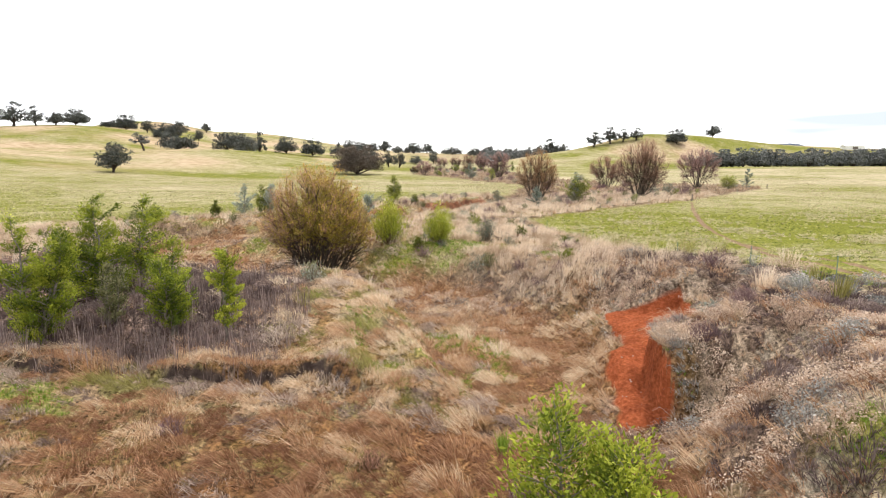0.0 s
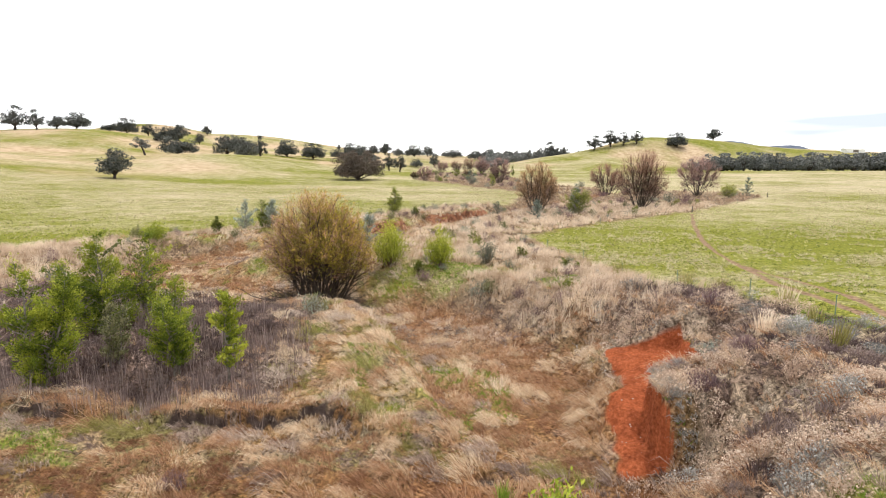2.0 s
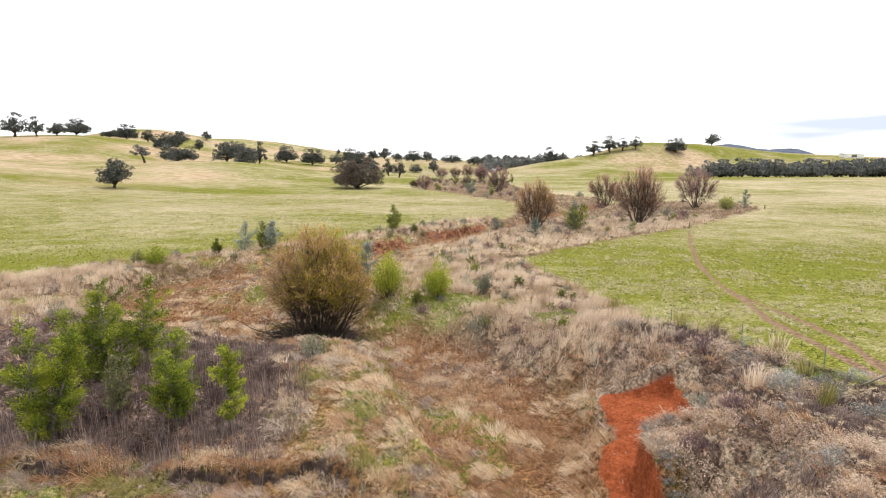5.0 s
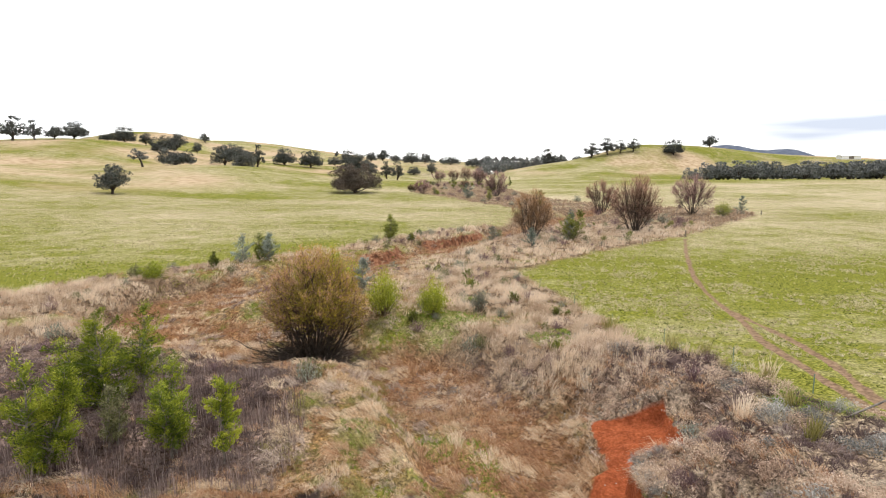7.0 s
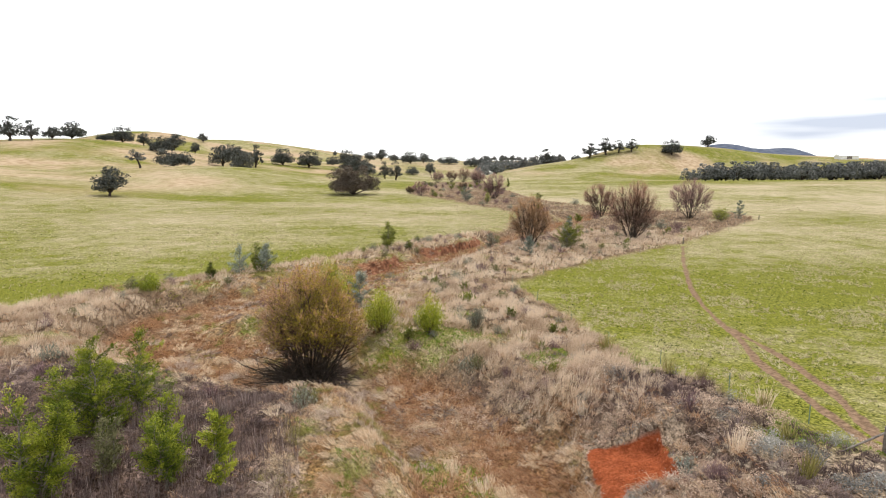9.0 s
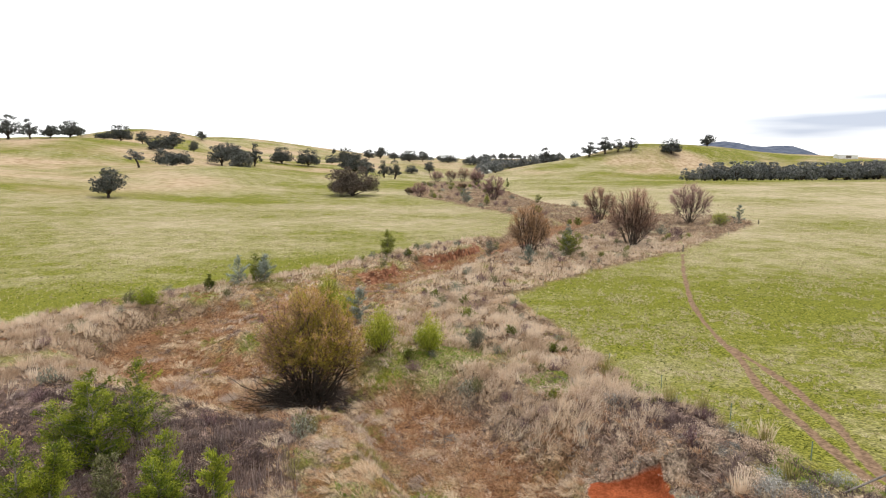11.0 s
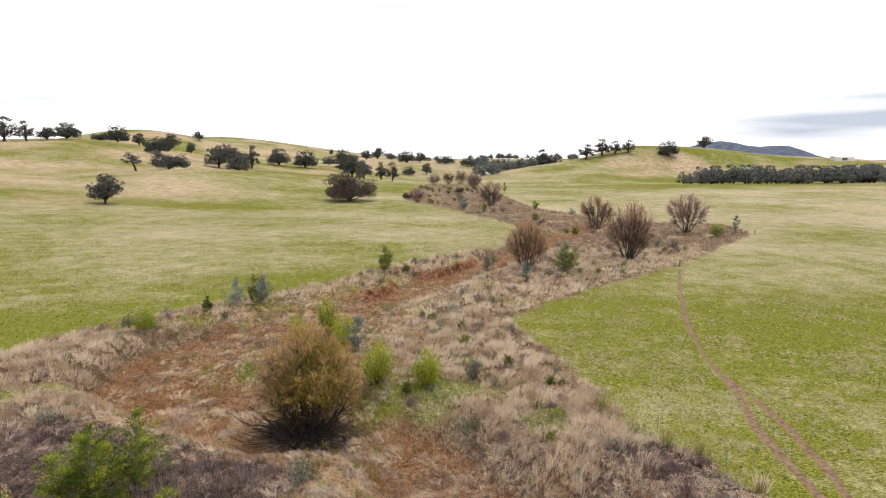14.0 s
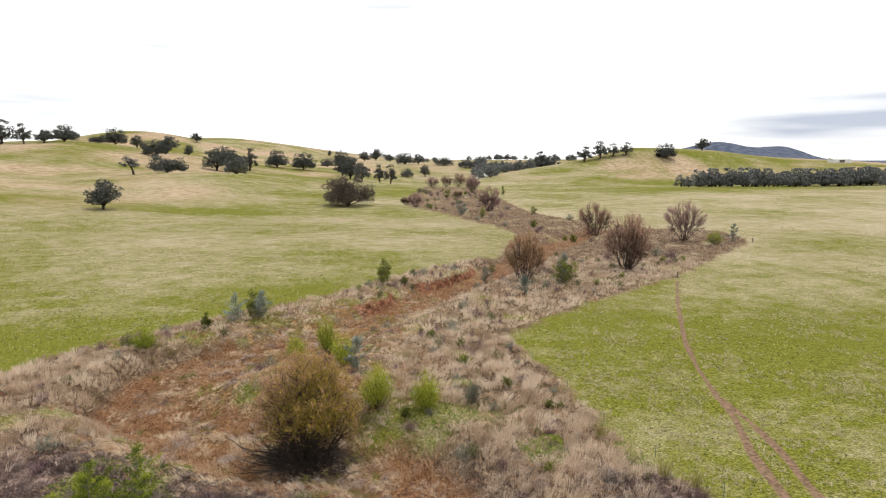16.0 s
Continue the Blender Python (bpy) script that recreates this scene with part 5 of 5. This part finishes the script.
past = sown((8, 60, 18, 80), 10, lambda x, y, z, q, cor, d, k: sstep(0.2, -0.8, cor) * bare_soil(q) * sstep(80, 40, y) * sstep(0.35, 0.6, fbm(x, y, 4, 71)) * sstep(0.25, 0.5, np.minimum(along(RUT_A, x, y)[0], along(RUT_B, x, y)[0])))
stuff("green_grass", join(tufts(moist, 5, 0.24, 0.7, 0.026), tufts(past, 5, 0.10, 0.9, 0.03, simple=True)), MAT_GREEN_GRASS, "short green grass in moist patches", "grass")
clump = lambda x, y, lo, hi, seed: sstep(lo, hi, 0.6 * fbm(x, y, 9, seed) + 0.4 * fbm(x, y, 2.2, seed + 5))
field = lambda q, cor: sstep(0.2, -0.8, cor) * bare_soil(q)
verge = lambda x, y: sstep(0.42, 0.85, np.minimum(along(RUT_A, x, y)[0], along(RUT_B, x, y)[0]))
near_field = lambda x, y: sstep(1.0, 0.8, x / (y + 18)) * sstep(100, 70, y) * verge(x, y)
strawt = sown((6, 70, 18, 100), 7.0, lambda x, y, z, q, cor, d, k: field(q, cor) * (0.04 + 0.96 * clump(x, y, 0.50, 0.61, 72)) * near_field(x, y))
darkt = sown((6, 70, 18, 100), 2.2, lambda x, y, z, q, cor, d, k: field(q, cor) * (0.2 + 0.8 * clump(x, y, 0.42, 0.62, 75)) * near_field(x, y))
wisp_r = sown((6, 150, 70, 240), 1.4, lambda x, y, z, q, cor, d, k: field(q, cor) * (0.1 + 0.9 * clump(x, y, 0.36, 0.62, 74)) * sstep(0.9, 0.6, x / (y + 20)) * sstep(70, 90, y))
wisp_l = sown((-190, 30, 55, 240), 1.6, lambda x, y, z, q, cor, d, k: field(q, cor) * (0.1 + 0.9 * clump(x, y, 0.36, 0.62, 73)) * sstep(0.95, 0.7, -x / (y + 20)))
leaf_l = sown((-150, 10, 55, 150), 0.9, lambda x, y, z, q, cor, d, k: field(q, cor) * (0.15 + 0.85 * clump(x, y, 0.42, 0.62, 78)) * sstep(0.95, 0.7, -x / (y + 20)))
stuff("pasture_tussocks", join(tufts(strawt, 9, rng.uniform(0.16, 0.42, len(strawt)), 1.0, 0.045, tone=rng.uniform(0.25, 1.0, len(strawt)), simple=True),
                               tufts(wisp_r, 5, rng.uniform(0.18, 0.40, len(wisp_r)), 0.9, 0.055, tone=rng.uniform(0.0, 0.8, len(wisp_r)), simple=True),
                               tufts(wisp_l, 5, rng.uniform(0.18, 0.40, len(wisp_l)), 0.9, 0.055, tone=rng.uniform(0.0, 0.8, len(wisp_l)), simple=True)), MAT_TUSSOCK, "short dry tussocks in the green pasture", "grass")
# dark tufts sown in place of the tussocks' small shadows
stuff("pasture_rushes", join(tufts(darkt, 7, rng.uniform(0.10, 0.26, len(darkt)), 1.0, 0.04, tone=rng.uniform(0.0, 0.4, len(darkt)), simple=True), tufts(leaf_l, 5, rng.uniform(0.12, 0.30, len(leaf_l)), 1.0, 0.06, tone=rng.uniform(0.0, 0.5, len(leaf_l)), simple=True)), MAT_SHADE_TUFT, "small dark tufts standing in for tussock shade in the green pasture", "grass")

# ---- low shrubs of the creek flat ----
kinds = [shrub("low_shrub", 7.5, 66, 1.3, 1.6, "low olive-green shrub among straw", MAT_OLIVE, 300, 0.17, 30, "low shrubs of the creek flat"),
         shrub("low_shrub", 9.5, 70, 1.1, 1.7, "low grey-leaved shrub among straw", MAT_GREY_LEAF, 300, 0.16, 30, "low shrubs of the creek flat"),
         shrub("low_shrub", 5.0, 75, 1.0, 1.8, "low purple-brown dead shrub among straw", MAT_TWIG_PURPLE, 300, 0.2, 60, "low shrubs of the creek flat", MAT_TWIG_PURPLE, slim=0.15),
         shrub("low_shrub", 3.5, 70, 1.2, 1.4, "low dark green shrub among straw", MAT_WATTLE_DARK, 340, 0.2, 36, "low shrubs of the creek flat", tone0=0.35)]
spots = sown((-46, 60, 27, 135), 0.22, lambda x, y, z, q, cor, d, k: sstep(1.0, 2.5, cor) * sstep(0.15, 0.5, k) * bare_soil(q) * sstep(26, 44, y + 1.2 * np.maximum(x - 4, 0)) * (0.2 + 0.8 * sstep(0.42, 0.6, fbm(x, y, 12, 81))) * (np.hypot(x + 9.2, y - 48.2) > 5))
for i, (sx, sy, sz) in enumerate(spots[:200]):
    sc = rng.uniform(0.55, 1.25)
    copy_thing(kinds[(0, 1, 2, 2, 3, 1, 2)[i % 7]], Matrix.Translation((sx, sy, sz)) @ Matrix.Rotation(rng.uniform(0, 6.28), 4, "Z") @ Matrix.Scale(sc, 4))


upper = sown((-20, 100, 128, 420), 0.02, lambda x, y, z, q, cor, d, k: sstep(1.0, 2.5, cor))
for i, (sx, sy, sz) in enumerate(upper[:90]):
    copy_thing(kinds[(1, 2, 2, 0, 3)[i % 5]], Matrix.Translation((sx, sy, sz)) @ Matrix.Rotation(rng.uniform(0, 6.28), 4, "Z") @ Matrix.Scale(rng.uniform(1.2, 2.4), 4))


# ---- single plants, stones and sticks ----
def tussock(x, y, height, label, material, count=60, spread=0.35):
    ob = thing("grass_tussock", x, y, label, "grass tussock", "single grass tussocks")
    part("blade_tuft", tufts(np.zeros((6, 3)) + rng.normal(size=(6, 3)) * np.array([0.12, 0.12, 0]), count // 6, height, spread, 0.03, (0.05, 0, 0), rng.uniform(0.3, 0.8, 6)), material, ob)
    return ob


for tx, ty, th, mat, lab in ((13.5, 45.4, 1.5, MAT_SEDGE, "upright olive tussock among straw"), (15.9, 38.6, 1.6, MAT_SEDGE, "upright yellow-green tussock by the fence"), (17.2, 37.0, 1.3, MAT_SEDGE, "upright yellow-green tussock by the fence"),
                             (18.6, 32.0, 1.0, MAT_SEDGE, "dark green tussock with pale plumes at the pasture edge"), (18.75, 32.1, 1.35, MAT_STRAW, "pale plumed tussock at the pasture edge"), (16.4, 24.2, 1.3, MAT_SEDGE, "olive tussock on the gully bank"),
                             (14.6, 26.6, 1.25, MAT_STRAW, "pale yellow upright tussock on the gully bank"), (17.4, 27.6, 1.0, MAT_SEDGE, "olive tussock on the gully bank"), (2.2, 20.6, 0.9, MAT_GREEN_GRASS, "fresh green tussock above a washed-out hole"),
                             (1.0, 41.2, 0.9, MAT_BROWN_GRASS, "drooping golden tussock in the channel"), (4.2, 36.2, 0.9, MAT_BROWN_GRASS, "drooping golden tussock in the channel")):
    tussock(tx, ty, th, lab, mat, 90, 0.4 if mat is not MAT_BROWN_GRASS else 0.9)
for dx, dy, dh, dw, lab in ((-2.4, 18.6, 0.8, 1.1, "reddish-brown dead dock clump on the gully floor"), (-9.6, 19.8, 0.7, 1.2, "purple-brown dead weed clump on the gully floor"), (2.6, 17.4, 1.0, 1.4, "dark grey dead shrub beside the channel"),
                            (10.2, 22.6, 0.9, 1.6, "dark purple dead shrub on the red bank's lip"), (12.6, 27.2, 0.9, 1.5, "blue-grey low shrub on the gully bank"), (16.8, 35.2, 1.0, 1.6, "silver-grey saltbush among dark weeds"), (12.6, 24.4, 0.8, 1.5, "dark dead shrub on the gully bank")):
    if "grey" in lab and "dark" not in lab:
        shrub("saltbush", dx, dy, dh, dw, lab, MAT_BLUE, 900, 0.09, 40, "saltbushes on the gully bank")
    else:
        shrub("dead_shrub", dx, dy, dh, dw, lab, MAT_TWIG_RED if "red" in lab[:4] else MAT_TWIG_PURPLE, 700, 0.14, 110, "dead shrubs of the gully", MAT_TWIG_RED if "red" in lab[:4] else MAT_TWIG_PURPLE, slim=0.12)


def stone(x, y, size):
    bm = bmesh.new()
    bmesh.ops.create_icosphere(bm, subdivisions=1, radius=size)
    for v in bm.verts:
        v.co *= rng.uniform(0.7, 1.15)
        v.co.z *= 0.65
    me = bpy.data.meshes.new("stone")
    bm.to_mesh(me)
    bm.free()
    me.materials.append(MAT_ROCK)
    ob = new("stone", me)
    ob.location = (x, y, ground_z(x, y) + size * 0.2)
    return tagged(ob, "small pale stone on the bare red earth", "stone", "stones on the red earth")


for i in range(16):
    stone(8.1 + rng.normal() * 0.5, 24.2 + rng.normal() * 1.3, rng.uniform(0.018, 0.045))
for i in range(7):
    stone(-9.0 + rng.normal() * 1.6, 44.6 + rng.normal() * 0.4, rng.uniform(0.10, 0.22))


def fallen_branch(x, y, size, turn, label):
    ob = thing("fallen_branch", x, y, label, "branch", "fallen willow branches")
    ob.rotation_euler = (0, 0, turn)
    p, t = limb((0, 0, 0.25), (size, 0, 0.55), 0.06, 0.02, 0.08, 7, 6)
    part("limb", t, MAT_BARK_GREY, ob)
    for q in range(5):
        i = rng.integers(1, 6)
        e = p[i] + np.array([rng.uniform(0.2, 0.6), rng.uniform(-0.6, 0.6), rng.uniform(-0.1, 0.45)]) * size * 0.4
        part("side_branch", limb(p[i], e, 0.025, 0.008, 0.1, 5, 5)[1], MAT_BARK_GREY, ob)
    return ob


for fx, fy, fs, ft_ in ((-10.4, 46.2, 3.4, 2.9), (-10.8, 47.0, 3.0, 2.5), (-11.2, 45.6, 2.4, 3.5), (-10.6, 48.4, 3.2, 2.2), (-7.4, 45.8, 1.8, -0.6)):
    fallen_branch(fx, fy, fs, ft_, "grey dead branch sprawling from the willow's foot")


def shed(x, y):
    ob = thing("farm_shed", x, y, "low white farm shed far across the paddocks", "shed")

    def box(lo, hi):
        c = np.array([[a, d, e] for e in (lo[2], hi[2]) for d in (lo[1], hi[1]) for a in (lo[0], hi[0])], float)
        f = np.array([(0, 1, 5), (0, 5, 4), (1, 3, 7), (1, 7, 5), (3, 2, 6), (3, 6, 7), (2, 0, 4), (2, 4, 6), (4, 5, 7), (4, 7, 6)])
        return c, f, np.full(8, 0.5)
    part("wall", box((-11, -5, -2), (11, 5, 3.6)), MAT_SHED, ob)
    v = np.array([(-11.6, -5.6, 3.5), (11.6, -5.6, 3.5), (11.6, 0, 5.4), (-11.6, 0, 5.4), (-11.6, 5.6, 3.5), (11.6, 5.6, 3.5)], float)
    part("roof", (v, np.array([(0, 1, 2), (0, 2, 3), (3, 2, 5), (3, 5, 4), (0, 3, 4), (1, 5, 2)]), np.full(6, 0.5)), MAT_SHED, ob)
    part("door", box((-3, -5.12, 0), (3, -5.02, 3.0)), MAT_POST, ob, "dark sliding door")
    return ob


shed(470, 698)
small_shed = tagged(shed(50, 634), "pale farm shed beside the creek timber")
small_shed.scale = (0.55, 0.55, 0.9)


# ---- fences ----
def rod(a, c, r, sides=8):
    v, f, t = tube(np.linspace(a, c, 4), np.full(4, r), sides)
    for end in (0, 3):
        v = np.concatenate([v, [np.mean(v[end * sides:(end + 1) * sides], 0)]])
        k = len(v) - 1
        f = np.concatenate([f, [(k, end * sides + j, end * sides + (j + 1) % sides) for j in range(sides)]])
    return v, f, np.full(len(v), 0.5)


def picket(x, y):
    ob = thing("steel_picket", x, y, "thin green steel fence picket at the pasture edge", "fence post", "steel pickets of the creek fence")
    fin = 0.028
    v, f, t = [], [], []
    for a in range(3):
        c, s = math.cos(a * 2.0944), math.sin(a * 2.0944)
        o = np.array([-s, c, 0]) * 0.004
        e = np.array([c, s, 0]) * fin
        pts = np.array([o, e + o, e - o, -o])
        v.append(np.concatenate([pts + [0, 0, -0.4], pts + [0, 0, 1.05]]))
        f.append(np.array([(i, (i + 1) % 4, 4 + (i + 1) % 4) for i in range(4)] + [(i, 4 + (i + 1) % 4, 4 + i) for i in range(4)] + [(4, 5, 6), (4, 6, 7)]) + 8 * a)
    v = np.concatenate(v)
    part("shaft", (v, np.concatenate(f), np.full(len(v), 0.5)), MAT_STEEL, ob)
    return ob


for px_, py_ in ((19.7, 29.5), (18.3, 35.2), (16.6, 42), (14.8, 49), (13.3, 56.5), (11.5, 66), (9.9, 75.8), (15, 82.5), (24, 91.5), (35, 102), (57, 125.5), (68, 139), (78, 151.5)):
    picket(px_, py_)


def strainer(x, y, tall, label, to=None, r=0.11):
    ob = thing("timber_post", x, y, label, "fence post", "timber posts of the creek fence")
    part("post", rod((0, 0, -0.5), (0.01, 0.0, tall), r), MAT_POST, ob, smooth=False)
    if to:
        part("stay", rod((0, 0, tall * 0.8), to, 0.05), MAT_POST, ob, "slanting timber stay")
    return ob


strainer(47.2, 113.8, 1.25, "weathered timber strainer post at the fence bend")
strainer(88.4, 164.3, 1.25, "weathered timber corner post of the paddock")
strainer(21.45, 26.5, 1.3, "dark timber gate post beside the wheel ruts", (-2.25, -0.2, 0.15))
